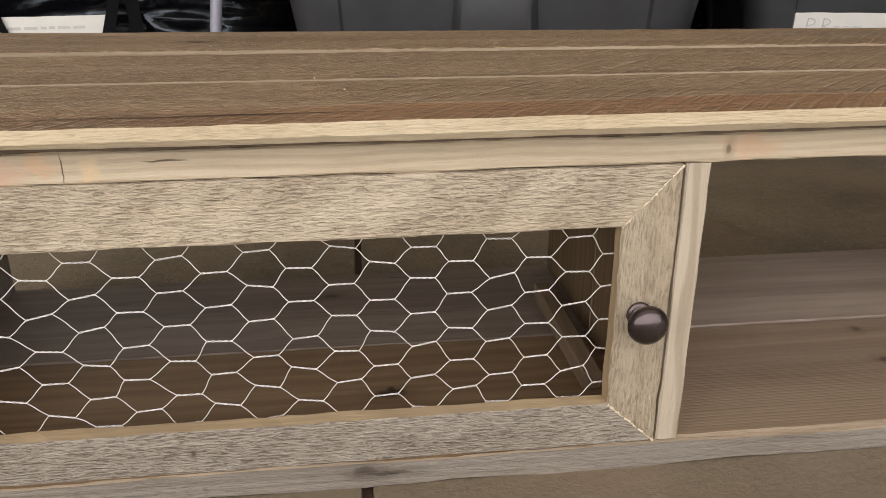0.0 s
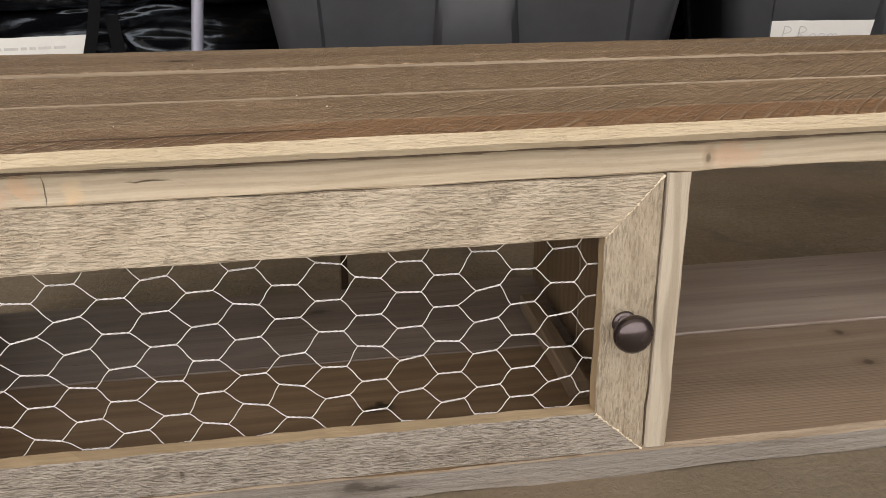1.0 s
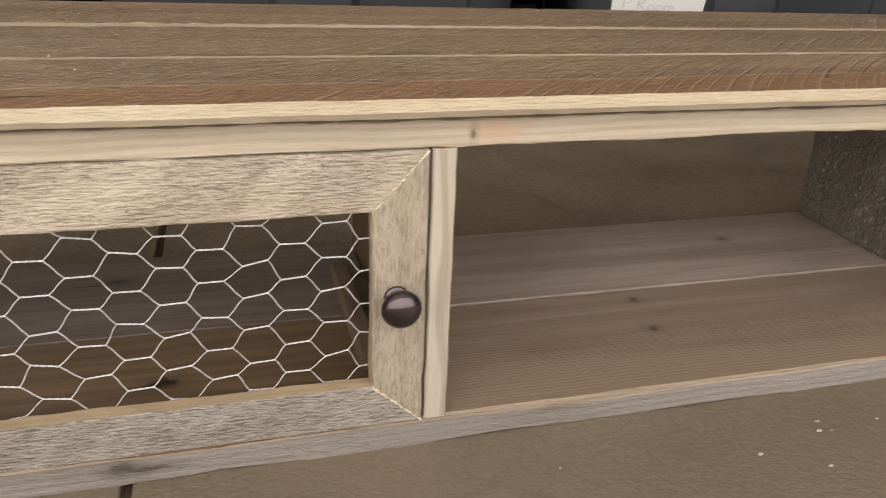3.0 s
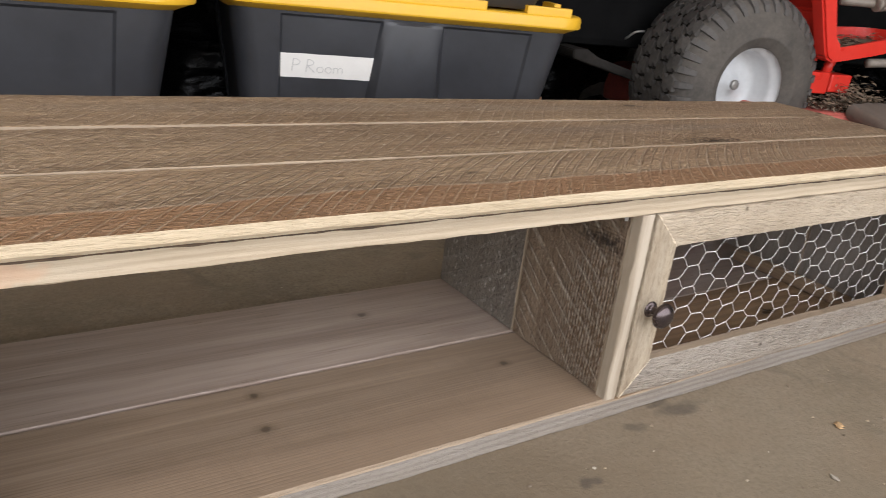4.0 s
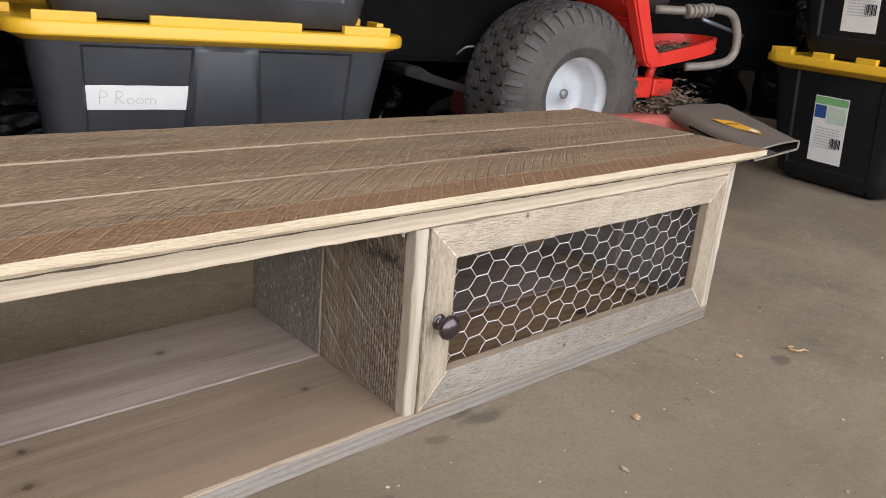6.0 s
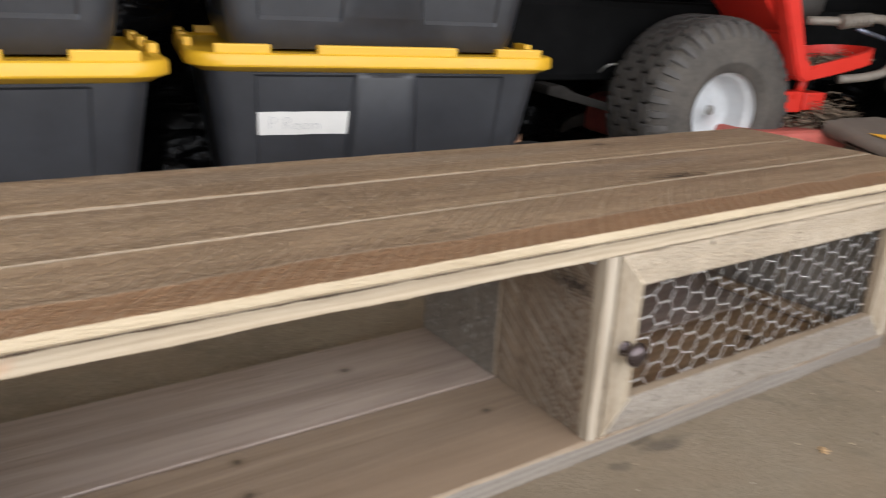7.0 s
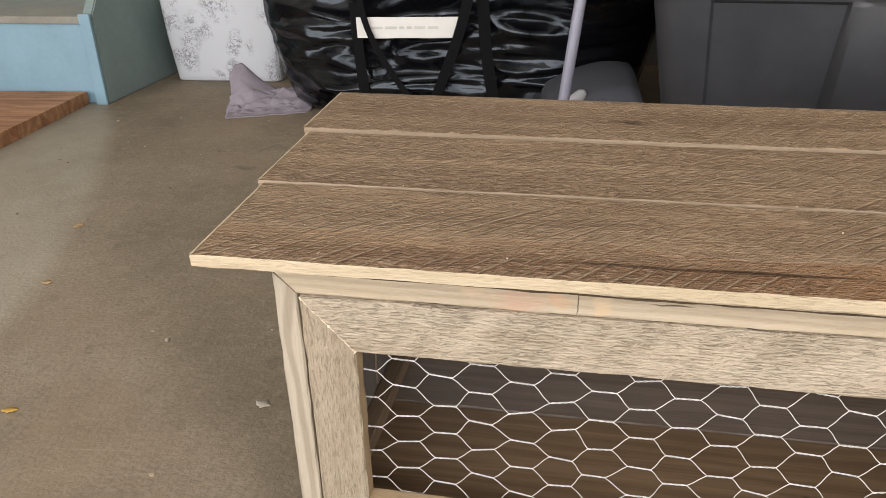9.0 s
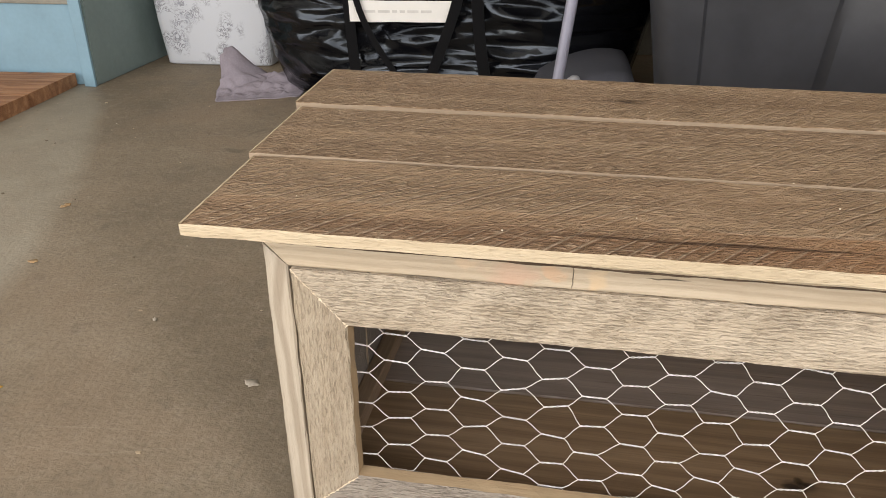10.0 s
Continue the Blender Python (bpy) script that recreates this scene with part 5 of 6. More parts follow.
# ---- entry steps, mat board, basket, rag ----
blue_paint = plain("worn_blue_paint", (0.22, 0.36, 0.44), 0.6, 0.0, 0.1, 9.0, 0.2, 120.0)
green_paint = plain("grey_green_paint", (0.20, 0.26, 0.25), 0.65, 0.0, 0.14, 7.0, 0.2, 120.0)
tread_paint = plain("worn_tread", (0.25, 0.24, 0.20), 0.7, 0.0, 0.25, 14.0, 0.3, 120.0)
steps = tagged(empty("entry_steps", pose(0.045, 0.015, 0)), "blue and grey-green painted wooden entry steps against the wall", "steps")
part("riser", box_bm(-2.5, -1.152, 1.385, 1.405, 0.0, 0.212, 0.002), blue_paint, steps, "worn light blue riser")
part("tread", box_bm(-2.5, -1.152, 1.378, 1.70, 0.212, 0.232, 0.003), tread_paint, steps, "worn olive tread")
part("riser", box_bm(-2.5, -1.152, 1.68, 1.70, 0.232, 0.40, 0.002), blue_paint, steps)
part("tread", box_bm(-2.5, -1.152, 1.67, 1.955, 0.40, 0.42, 0.003), tread_paint, steps)
sb = bmesh.new()
prof = ((1.375, 0.0), (1.385, 0.24), (1.415, 0.275), (1.60, 0.30), (1.66, 0.44), (1.70, 0.465), (1.955, 0.47), (1.955, 0.0))
fa = [sb.verts.new((-1.152, y, z)) for y, z in prof]
fb = [sb.verts.new((-1.122, y, z)) for y, z in prof]
sb.faces.new(fa[::-1])
sb.faces.new(fb)
for i in range(len(prof)):
    sb.faces.new((fa[i], fa[(i + 1) % len(prof)], fb[(i + 1) % len(prof)], fb[i]))
bmesh.ops.recalc_face_normals(sb, faces=sb.faces[:])
bmesh.ops.bevel(sb, geom=sb.edges[:], offset=0.003, segments=2, affect="EDGES")
part("stringer", sb, green_paint, steps, "grey-green side stringer")
part("corner_post", box_bm(-1.154, -1.121, 1.366, 1.3745, 0.0, 0.240, 0.002), blue_paint, steps, "light blue corner board")

board_brown = wood("brown_board", (0.25, 0.108, 0.046), (0.52, 0.285, 0.15), None, 0, 0.15, 0.65, ((0.35, 0.1, 0.01, 0.008),), bump=0.5, flow=(28.0, 14.0, 0.6))
plat = tagged(empty("wooden_platform", Matrix.Translation((-1.135, 1.388, 0)) @ pose(0, 0, 0, 0, 0, 4) @ Matrix.Translation((-0.475, -1.36, 0))), "low brown wooden platform board before the steps", "platform")
for k, (y0, y1) in enumerate(((0.62, 0.90), (0.903, 1.14), (1.143, 1.36))):
    part("plank", board_bm(0.95, y1 - y0, 0.034, 0, 0, 91 + k, 0.0006, 0.002), board_brown, plat, "", axes((0, (y0 + y1) / 2, 0.0175), (1, 0, 0), (0, 1, 0)))


def floral():
    s = Shade("floral_cloth", 0.8)
    v = s.coords(False)
    w = warped(s, v, 16.0, 0.07, 0.07)
    cell = s.voronoi(w, 12.0)
    n = s.noise(v, 44.0, 3, 0.6, 1.6)
    gate = s.ramp(s.noise(v, 22.0, 2, 0.5), ((0.40, 0.0), (0.52, 1.0)))
    spray = s.math("MULTIPLY", s.ramp(cell, ((0.36, 1.0), (0.58, 0.0))), gate)
    fl = s.math("MULTIPLY", spray, s.math("MULTIPLY", near_half(s, n, 0.05), 0.75))
    col = s.mix(fl, (0.60, 0.62, 0.65), (0.13, 0.125, 0.15))
    col = s.mix(s.math("MULTIPLY", spray, s.ramp(s.noise(v, 38.0, 3, 0.6), ((0.54, 0.0), (0.62, 0.45)))), col, (0.40, 0.42, 0.48))
    core = s.math("MULTIPLY", s.ramp(cell, ((0.05, 0.6), (0.15, 0.0))), gate)
    col = s.mix(core, col, (0.24, 0.22, 0.25))
    s.bump(s.noise(v, 400.0, 2), 0.3, 0.001)
    return s.done(col)


basket = tagged(empty("fabric_bin", pose(-0.858, 1.800, 0.0, 0, 0, 2)), "white floral printed fabric bin on the floor", "fabric bin")
bb = bmesh.new()
rings = []
for hx, hy, z in ((0.158, 0.128, 0.0), (0.164, 0.134, 0.004), (0.170, 0.150, 0.13), (0.176, 0.160, 0.264), (0.1768, 0.1608, 0.271), (0.173, 0.157, 0.2725), (0.1715, 0.1555, 0.259), (0.162, 0.140, 0.012)):
    rings.append([(x + 0.003 * noise.noise((x * 9, y * 9, z * 9)), y + 0.003 * noise.noise((x * 9, y * 9, z * 9 + 5)), z) for x, y in rounded_ring(hx, hy, 0.018, 4, (-0.08, 0, 0.08), (-0.06, 0.06))])
skin(bb, rings)
part("cloth_body", bb, floral(), basket, smooth=False)
part("lining", skin(bmesh.new(), [[(x, y, z) for x, y in rounded_ring(hx, hy, 0.018, 4)] for hx, hy, z in ((0.170, 0.154, 0.267), (0.1685, 0.1525, 0.254), (0.160, 0.138, 0.016))], False, True), plain("white_lining", (0.62, 0.60, 0.61), 0.85, 0.0, 0.06, 20.0, 0.2, 300.0), basket, "plain white lining")

rag_mat = plain("mauve_rag", (0.26, 0.23, 0.26), 0.9, 0.0, 0.2, 25.0, 0.6, 300.0)
rb = bmesh.new()
bmesh.ops.create_grid(rb, x_segments=44, y_segments=44, size=1.0)
for v in rb.verts:
    x, y, _ = v.co
    r = math.hypot(x, y)
    z = 0.095 * math.exp(-((x + 0.70) ** 2 * 6.0 + (y - 0.75) ** 2 * 5.0)) + 0.03 * math.exp(-((x - 0.3) ** 2 + (y - 0.35) ** 2) * 2.0)
    z += 0.030 * abs(noise.noise((x * 2.4, y * 2.4, 1.0))) * max(0, 1.3 - r) + 0.012 * abs(noise.noise((x * 6, y * 6, 3.0))) * max(0.0, min(1.0, (1 + y) * 2.5))
    v.co = (x * 0.125 * (1 - 0.25 * abs(y)) - 0.5 * max(0.0, z - 0.02) + 0.012 * noise.noise((y * 3, x, 0)), y * 0.085 + 0.03 * x + 0.012 * noise.noise((x * 3, y, 5)), max(0.002, z))
bmesh.ops.solidify(rb, geom=rb.faces[:], thickness=0.002)
tagged(obj("cleaning_rag", rb, rag_mat, None, pose(-0.60, 1.41, 0.0, 0, 0, 4), True), "crumpled grey mauve rag on the concrete floor", "rag")

# ---- ride-on mower ----
rubber = plain("dusty_tyre_rubber", (0.052, 0.046, 0.040), 0.8, 0.0, 0.55, 14.0, 0.4, 160.0)
side_rubber = plain("dusty_sidewall", (0.072, 0.063, 0.053), 0.8, 0.0, 0.55, 11.0, 0.3, 160.0)
rim_white = plain("white_rim_paint", (0.57, 0.58, 0.58), 0.4, 0.0, 0.12, 9.0)
red_paint = plain("red_mower_paint", (0.60, 0.03, 0.018), 0.35, 0.0, 0.1, 9.0, rvary=0.12)
dusty_red = plain("dusty_red_paint", (0.42, 0.10, 0.075), 0.7, 0.0, 0.35, 16.0)
black_metal = plain("black_mower_metal", (0.006, 0.006, 0.006), 0.8, 0.0, 0.4, 14.0, spec=0.03)
shaded_gap_rubber = plain("shaded_tread_gap", (0.020, 0.018, 0.016), 0.9, 0.0, 0.3, 20.0, spec=0.05)
grey_metal = plain("bare_grey_metal", (0.28, 0.27, 0.25), 0.5, 0.6, 0.3, 18.0)
tube_metal = plain("dirty_grey_tube", (0.23, 0.20, 0.165), 0.6, 0.3, 0.3, 30.0, 0.3, 200.0)
chute_mat = plain("dusty_grey_chute", (0.145, 0.118, 0.095), 0.75, 0.0, 0.25, 12.0, 0.4, 160.0)
clip_mat = plain("dried_grass", (0.21, 0.155, 0.105), 0.95, 0.0, 0.5, 60.0)

mower = tagged(empty("lawn_tractor", pose(2.51, 0.83, 0.0, 0, 0, -10)), "red ride-on lawn tractor with turf tyres and grass dust", "lawn tractor")


WHEEL_R, WHEEL_W = 0.99, 1.0


def tyre_bm():
    prof = [(0.108, 0.108), (0.118, 0.119), (0.134, 0.125), (0.137, 0.128), (0.141, 0.126), (0.165, 0.127), (0.195, 0.121), (0.215, 0.111), (0.229, 0.097), (0.2365, 0.077), (0.2395, 0.04), (0.2405, 0.0)]
    full = prof + [(r, -h) for r, h in reversed(prof[:-1])]
    return lathe_bm([(r * WHEEL_R, h * WHEEL_W) for r, h in full], 72)


RIB = ((0.239, 0.090, 0.042, 0.003), (0.231, 0.101, 0.044, 0.004), (0.217, 0.1125, 0.044, 0.0035), (0.200, 0.1205, 0.036, 0.0006))
LUGS, LUG_ROWS, RIBS = 30, 5, 38


def rib_bm():
    """One shoulder rib that runs down the outer sidewall."""
    b = bmesh.new()
    vs = []
    for r, h, w, lift in RIB:
        vs.append([b.verts.new((r * WHEEL_R * math.cos(d), r * WHEEL_R * math.sin(d), h + e)) for d, e in ((-w, -0.006), (-w * 0.8, lift), (w * 0.8, lift), (w, -0.006))])
    for p, q in zip(vs, vs[1:]):
        for i in range(3):
            b.faces.new((p[i], p[i + 1], q[i + 1], q[i]))
    bmesh.ops.recalc_face_normals(b, faces=b.faces[:])
    return b


def lug_bm(row):
    """One zigzag tread block of a row."""
    b = bmesh.new()
    da = 2 * math.pi / LUGS * 0.435
    lo, hi = [], []
    for u, w in ((-1, -1.15), (-0.25, -0.55), (0.25, -1.15), (1, -0.7), (1, 1.05), (0.25, 0.6), (-0.25, 1.2), (-1, 0.6)):
        h = -0.0955 + row * 0.0382 + 0.0191 + u * 0.0160
        a = da * w * 0.89
        edge = max(0.0, abs(h) - 0.058)
        r = (0.2395 - edge * edge * 7.5) * WHEEL_R
        lo.append(b.verts.new(((r - 0.006) * math.cos(a), (r - 0.006) * math.sin(a), h)))
        hi.append(b.verts.new(((r + 0.011) * math.cos(a), (r + 0.011) * math.sin(a), h * 0.985)))
    b.faces.new(hi)
    for i in range(8):
        b.faces.new((lo[i], lo[(i + 1) % 8], hi[(i + 1) % 8], hi[i]))
    bmesh.ops.recalc_face_normals(b, faces=b.faces[:])
    return b


def tread_pieces(wheel):
    """Tread blocks and ribs, each an object; alike ones share a mesh."""
    dusty = plain("dusty_shoulder", (0.080, 0.074, 0.068), 0.8, 0.0, 0.3, 20.0)
    for row in range(LUG_ROWS):
        first_lug = part("tread_block", lug_bm(row), rubber, wheel)
        for k in range(LUGS):
            turn = pose(0, 0, 0, 0, 0, 360 / LUGS * (k + (0.5 if row % 2 else 0.0)))
            if k == 0:
                first_lug.matrix_basis = turn
            else:
                o = new("tread_block", first_lug.data)
                o.parent, o.matrix_basis = wheel, turn
    first_rib = part("shoulder_rib", rib_bm(), dusty, wheel)
    for k in range(1, RIBS):
        o = new("shoulder_rib", first_rib.data)
        o.parent, o.matrix_basis = wheel, pose(0, 0, 0, 0, 0, 360 / RIBS * k)


RIM = [(0.1145, 0.078), (0.1165, 0.0825), (0.1145, 0.0845), (0.110, 0.083), (0.106, 0.074), (0.1035, 0.062), (0.093, 0.056), (0.089, 0.040), (0.088, -0.005), (0.083, -0.016), (0.062, -0.018), (0.050, -0.010), (0.032, -0.008), (0.030, 0.0), (0.016, 0.002), (0.0155, 0.016), (0.0, 0.018)]


def mower_wheel(m, near):
    wheel = part("wheel", tyre_bm(), side_rubber, mower, "dusty turf tyre on a white rim", m, True)
    wheel.data.materials.append(shaded_gap_rubber)
    # the shade between the tread blocks is put into a darker rubber
    for f in wheel.data.polygons:
        c = f.center
        f.material_index = 1 if math.hypot(c.x, c.y) > 0.2335 * WHEEL_R else 0
    if near:
        tread_pieces(wheel)
    part("rim", lathe_bm([(r * 1.06, h + 0.033) for r, h in RIM], 64), rim_white, wheel, "white painted dished rim", None, True)
    hubcap = lathe_bm([(0.014, 0.046), (0.0135, 0.055), (0.009, 0.057), (0.0, 0.0575)], 16)
    part("hub_bolt", hubcap, grey_metal, wheel, "grey axle bolt", None, True)
    part("valve", tube_bm([(-0.055, -0.028, 0.016), (-0.056, -0.029, 0.042)], 0.004, 8), rubber, wheel)
    return wheel


mower_wheel(pose(0, 0.03, 0.2485, 90, 0, 0), True)
mower_wheel(pose(0, 0.78, 0.2485, -90, 0, 0), False)


def plate_bm(pts, y0, y1, bevel=0.004):
    """A plate with its outline in xz."""
    b = bmesh.new()
    fa = [b.verts.new((x, y0, z)) for x, z in pts]
    fb = [b.verts.new((x, y1, z)) for x, z in pts]
    b.faces.new(fa)
    b.faces.new(fb[::-1])
    n = len(pts)
    for i in range(n):
        b.faces.new((fa[(i + 1) % n], fa[i], fb[i], fb[(i + 1) % n]))
    bmesh.ops.recalc_face_normals(b, faces=b.faces[:])
    if bevel:
        bmesh.ops.bevel(b, geom=b.edges[:], offset=bevel, segments=2, affect="EDGES")
    return b


# fender strip that runs down to the foot rest
part("fender_strip", plate_bm([(0.05, 0.70), (0.12, 0.70), (0.19, 0.515), (0.236, 0.398), (0.262, 0.378), (0.262, 0.336), (0.236, 0.334), (0.214, 0.346), (0.195, 0.382), (0.134, 0.515)], -0.105, -0.06, 0.006), red_paint, mower, "glossy red fender strip")
part("fender", plate_bm([(-0.30, 0.62), (0.0, 0.655), (0.11, 0.60), (0.21, 0.50), (0.25, 0.40), (0.25, 0.33), (0.225, 0.33), (0.185, 0.46), (0.10, 0.545), (0.0, 0.58), (-0.30, 0.56)], -0.055, 0.16, 0.006), red_paint, mower, "red rear fender")
fr = bmesh.new()
outer = smooth_path([(0.25, -0.10, 0.355), (0.33, -0.103, 0.370), (0.42, -0.10, 0.386), (0.50, -0.09, 0.402), (0.535, -0.05, 0.408), (0.53, 0.02, 0.408), (0.48, 0.07, 0.404), (0.36, 0.10, 0.392), (0.25, 0.10, 0.378)], 5)
lo1, hi1, lo2, hi2 = [], [], [], []
cx, cy = 0.38, 0.0
for p in outer:
    inw = Vector((cx - p.x, cy - p.y, 0)).normalized() * 0.012
    lo1.append(fr.verts.new((p.x, p.y, p.z - 0.020)))
    hi1.append(fr.verts.new((p.x, p.y, p.z + 0.019)))
    hi2.append(fr.verts.new((p.x + inw.x, p.y + inw.y, p.z + 0.019)))
    lo2.append(fr.verts.new((p.x + inw.x, p.y + inw.y, p.z - 0.020)))
for i in range(len(outer) - 1):
    for a, c in ((lo1, hi1), (hi1, hi2), (hi2, lo2), (lo2, lo1)):
        fr.faces.new((a[i], a[i + 1], c[i + 1], c[i]))
bmesh.ops.recalc_face_normals(fr, faces=fr.faces[:])
part("footrest_rim", fr, red_paint, mower, "red foot rest rim", smooth=False)
part("footrest_plate", plate_bm([(0.24, 0.345), (0.51, 0.392), (0.51, 0.396), (0.24, 0.350)], -0.09, 0.095, 0.0), clip_mat, mower, "foot plate covered in dried grass dust")
part("pedal_tube", tube_bm(smooth_path([(0.30, -0.02, 0.492), (0.39, -0.08, 0.497), (0.46, -0.10, 0.506), (0.53, -0.10, 0.498), (0.567, -0.10, 0.462), (0.583, -0.10, 0.405), (0.56, -0.10, 0.365), (0.49, -0.095, 0.347), (0.40, -0.08, 0.338)], 5), 0.0125, 12), tube_metal, mower, "dirty bent grey tube", smooth=True)
profile = [(0.0, 0.0)]
for k in range(6):
    r = 0.021 - 0.001 * (k % 3)
    profile += [(0.015, 0.016 * k), (r, 0.016 * k + 0.003), (r, 0.016 * k + 0.009), (0.015, 0.016 * k + 0.012)]
gear = lathe_bm(profile + [(0.0, 0.094)], 14)
part("clamp", gear, tube_metal, mower, "grimy ribbed grip at the tube's end", pose(0.365, -0.078, 0.494, 0, 84, -12), False)
part("link_rod", tube_bm([(0.47, -0.05, 0.475), (0.60, -0.02, 0.455), (0.78, 0.04, 0.43)], 0.006, 8), plain("bluish_steel", (0.30, 0.33, 0.42), 0.35, 0.7, 0.2, 20.0), mower, "thin bluish steel rod", smooth=True)
part("seat_pan", lathe_bm([(0.0, 0.0), (0.07, 0.004), (0.115, 0.02), (0.135, 0.05), (0.14, 0.09), (0.0, 0.1)], 28), plain("dusty_black_pan", (0.03, 0.026, 0.022), 0.7, 0.0, 0.4, 9.0), mower, "dusty black round housing", pose(0.33, 0.14, 0.47), True)
part("engine_block", box_bm(0.46, 1.25, 0.26, 0.66, 0.42, 0.95, 0.03, 3), black_metal, mower)
part("chassis", box_bm(-0.62, 1.25, 0.18, 0.60, 0.30, 0.52, 0.02, 2), black_metal, mower, "black chassis")
part("rear_plate", plate_bm([(-0.44, 0.275), (-0.20, 0.218), (-0.195, 0.238), (-0.36, 0.280), (-0.40, 0.300), (-0.44, 0.297)], 0.10, 0.30, 0.003), plain("dusty_dark_plate", (0.022, 0.020, 0.018), 0.9, 0.0, 0.5, 20.0, spec=0.05), mower, "bent grey hitch plate")
part("bracket", tube_bm(smooth_path([(-0.262, 0.14, 0.330), (-0.255, 0.11, 0.352), (-0.228, 0.11, 0.356)], 4), 0.003, 8), grey_metal, mower, "small bare steel bracket", smooth=True)
part("deck_bracket", box_bm(0.172, 0.288, -0.07, -0.02, 0.245, 0.304, 0.005), red_paint, mower, "red deck bracket")
part("deck_bracket", box_bm(0.294, 0.372, -0.07, -0.02, 0.250, 0.300, 0.005), red_paint, mower)
part("link_rod", tube_bm([(0.285, -0.05, 0.298), (0.300, -0.05, 0.345)], 0.013, 10), red_paint, mower, smooth=True)
part("pulley", lathe_bm([(0.0, 0.0), (0.05, 0.0), (0.052, 0.004), (0.042, 0.010), (0.052, 0.016), (0.05, 0.02), (0.0, 0.02)], 28), black_metal, mower, "black belt pulley", pose(0.36, 0.03, 0.305), True)
part("deck", box_bm(0.06, 0.42, -0.14, 0.72, 0.07, 0.205, 0.03, 4), dusty_red, mower, "dusty red mowing deck", smooth=False)

# discharge chute: a flat oval duct sloping down to its open mouth
ch = bmesh.new()
A, B, C, D = Vector((0.335, -0.13, 0.232)), Vector((0.575, -0.115, 0.232)), Vector((0.60, -0.365, 0.172)), Vector((0.275, -0.475, 0.180))
rows = []
for j in range(9):
    f = j / 8
    l, r, h = A.lerp(D, f), B.lerp(C, f), 0.045 - 0.019 * f
    d = (r - l).normalized()
    ring = []
    for i in range(13):
        g = i / 12
        p = l.lerp(r, g)
        p.z += 0.004 * math.sin(math.pi * g) + (0.003 if i in (3, 10) and j < 7 else 0.0)
        ring.append(p)
    for k in range(1, 7):
        a = math.pi * k / 7
        ring.append(r + d * (h / 2 * math.sin(a)) + Vector((0, 0, -h / 2 + h / 2 * math.cos(a))))
    for i in range(7):
        ring.append(r.lerp(l, i / 6) + Vector((0, 0, -h)))
    for k in range(1, 7):
        a = math.pi * k / 7
        ring.append(l - d * (h / 2 * math.sin(a)) + Vector((0, 0, -h / 2 - h / 2 * math.cos(a))))
    rows.append([ch.verts.new(p) for p in ring])
n = len(rows[0])
fs = [ch.faces.new((p[i], p[(i + 1) % n], q[(i + 1) % n], q[i])) for p, q in zip(rows, rows[1:]) for i in range(n)]
lip = [v.co.copy() for v in rows[-1]]
bmesh.ops.recalc_face_normals(ch, faces=ch.faces[:])
bmesh.ops.solidify(ch, geom=fs, thickness=0.005)
chute = rounded(part("discharge_chute", ch, chute_mat, mower, "dusty grey-brown plastic discharge chute"), 45)
chute.data.materials.append(plain("shaded_inside", (0.012, 0.010, 0.008), 0.95, 0.0, 0.4, 20.0, spec=0.05))
for f in chute.data.polygons:  # the shade inside the duct is put into its colour
    g = min(max((f.center.x - 0.27) / 0.33, 0.0), 1.0)
    if (f.center - Vector((0.27 + 0.33 * g, f.center.y, 0.176 + 0.19 * (f.center.y + 0.3)))).dot(f.normal) < 0:
        f.material_index = 1
part("mouth_lip", tube_bm(lip + lip[:1], 0.0028, 8), plain("worn_pale_lip", (0.27, 0.23, 0.18), 0.7, 0.0, 0.3, 40.0), chute, smooth=True)
warn = plain("warning_yellow", (0.70, 0.38, 0.03), 0.55, 0.0, 0.25, 30.0)
sb = bmesh.new()
outline = ((-0.052, 0.056), (-0.026, -0.012), (0.032, -0.056), (0.052, -0.028), (0.020, 0.042))
low, high = [[sb.verts.new((x, y, z)) for x, y in outline] for z in (0.0, 0.0008)]
sb.faces.new(high)
sb.faces.new(low[::-1])
for k in range(5):
    sb.faces.new((low[k], low[(k + 1) % 5], high[(k + 1) % 5], high[k]))
sl = part("warning_sticker", sb, warn, chute, "worn yellow warning sticker", axes((0.397, -0.31, 0.2062), (1.0, 0.02, -0.03), (0.1, 1.0, 0.175)))
part("warning_mark", box_bm(0.014, 0.038, -0.042, -0.022, 0.0008, 0.0014), paper_tape, sl, "pale worn patch")
part("warning_bar", box_bm(-0.030, 0.016, 0.014, 0.019, 0.0008, 0.0014), black_metal, sl)

# dried clippings heaped on the deck
rng = random.Random(12)
cl = bmesh.new()
for k in range(2200):
    x, y = rng.gauss(0.38, 0.07), rng.gauss(-0.075, 0.035)
    z = 0.205 + abs(rng.gauss(0, 0.034)) * math.exp(-((x - 0.37) / 0.14) ** 2)
    if x > 0.5 or y < -0.125:
        continue
    if k < 500:
        x, y = rng.gauss(0.42, 0.05), rng.gauss(0.01, 0.035)
        z = 0.372 + (x - 0.42) * 0.17 + abs(rng.gauss(0, 0.012))
    a, t = rng.uniform(0, 6.28), rng.uniform(-0.5, 0.5)
    l, w = rng.uniform(0.004, 0.015), rng.uniform(0.0010, 0.004)
    d, s = Vector((math.cos(a), math.sin(a), t)) * l, Vector((-math.sin(a), math.cos(a), 0.3)) * w
    c = Vector((x, y, z))
    vs = [cl.verts.new(c - d - s), cl.verts.new(c + d * 0.9 - s * 0.3), cl.verts.new(c + d), cl.verts.new(c - d * 0.2 + s * 2)]
    cl.faces.new(vs)
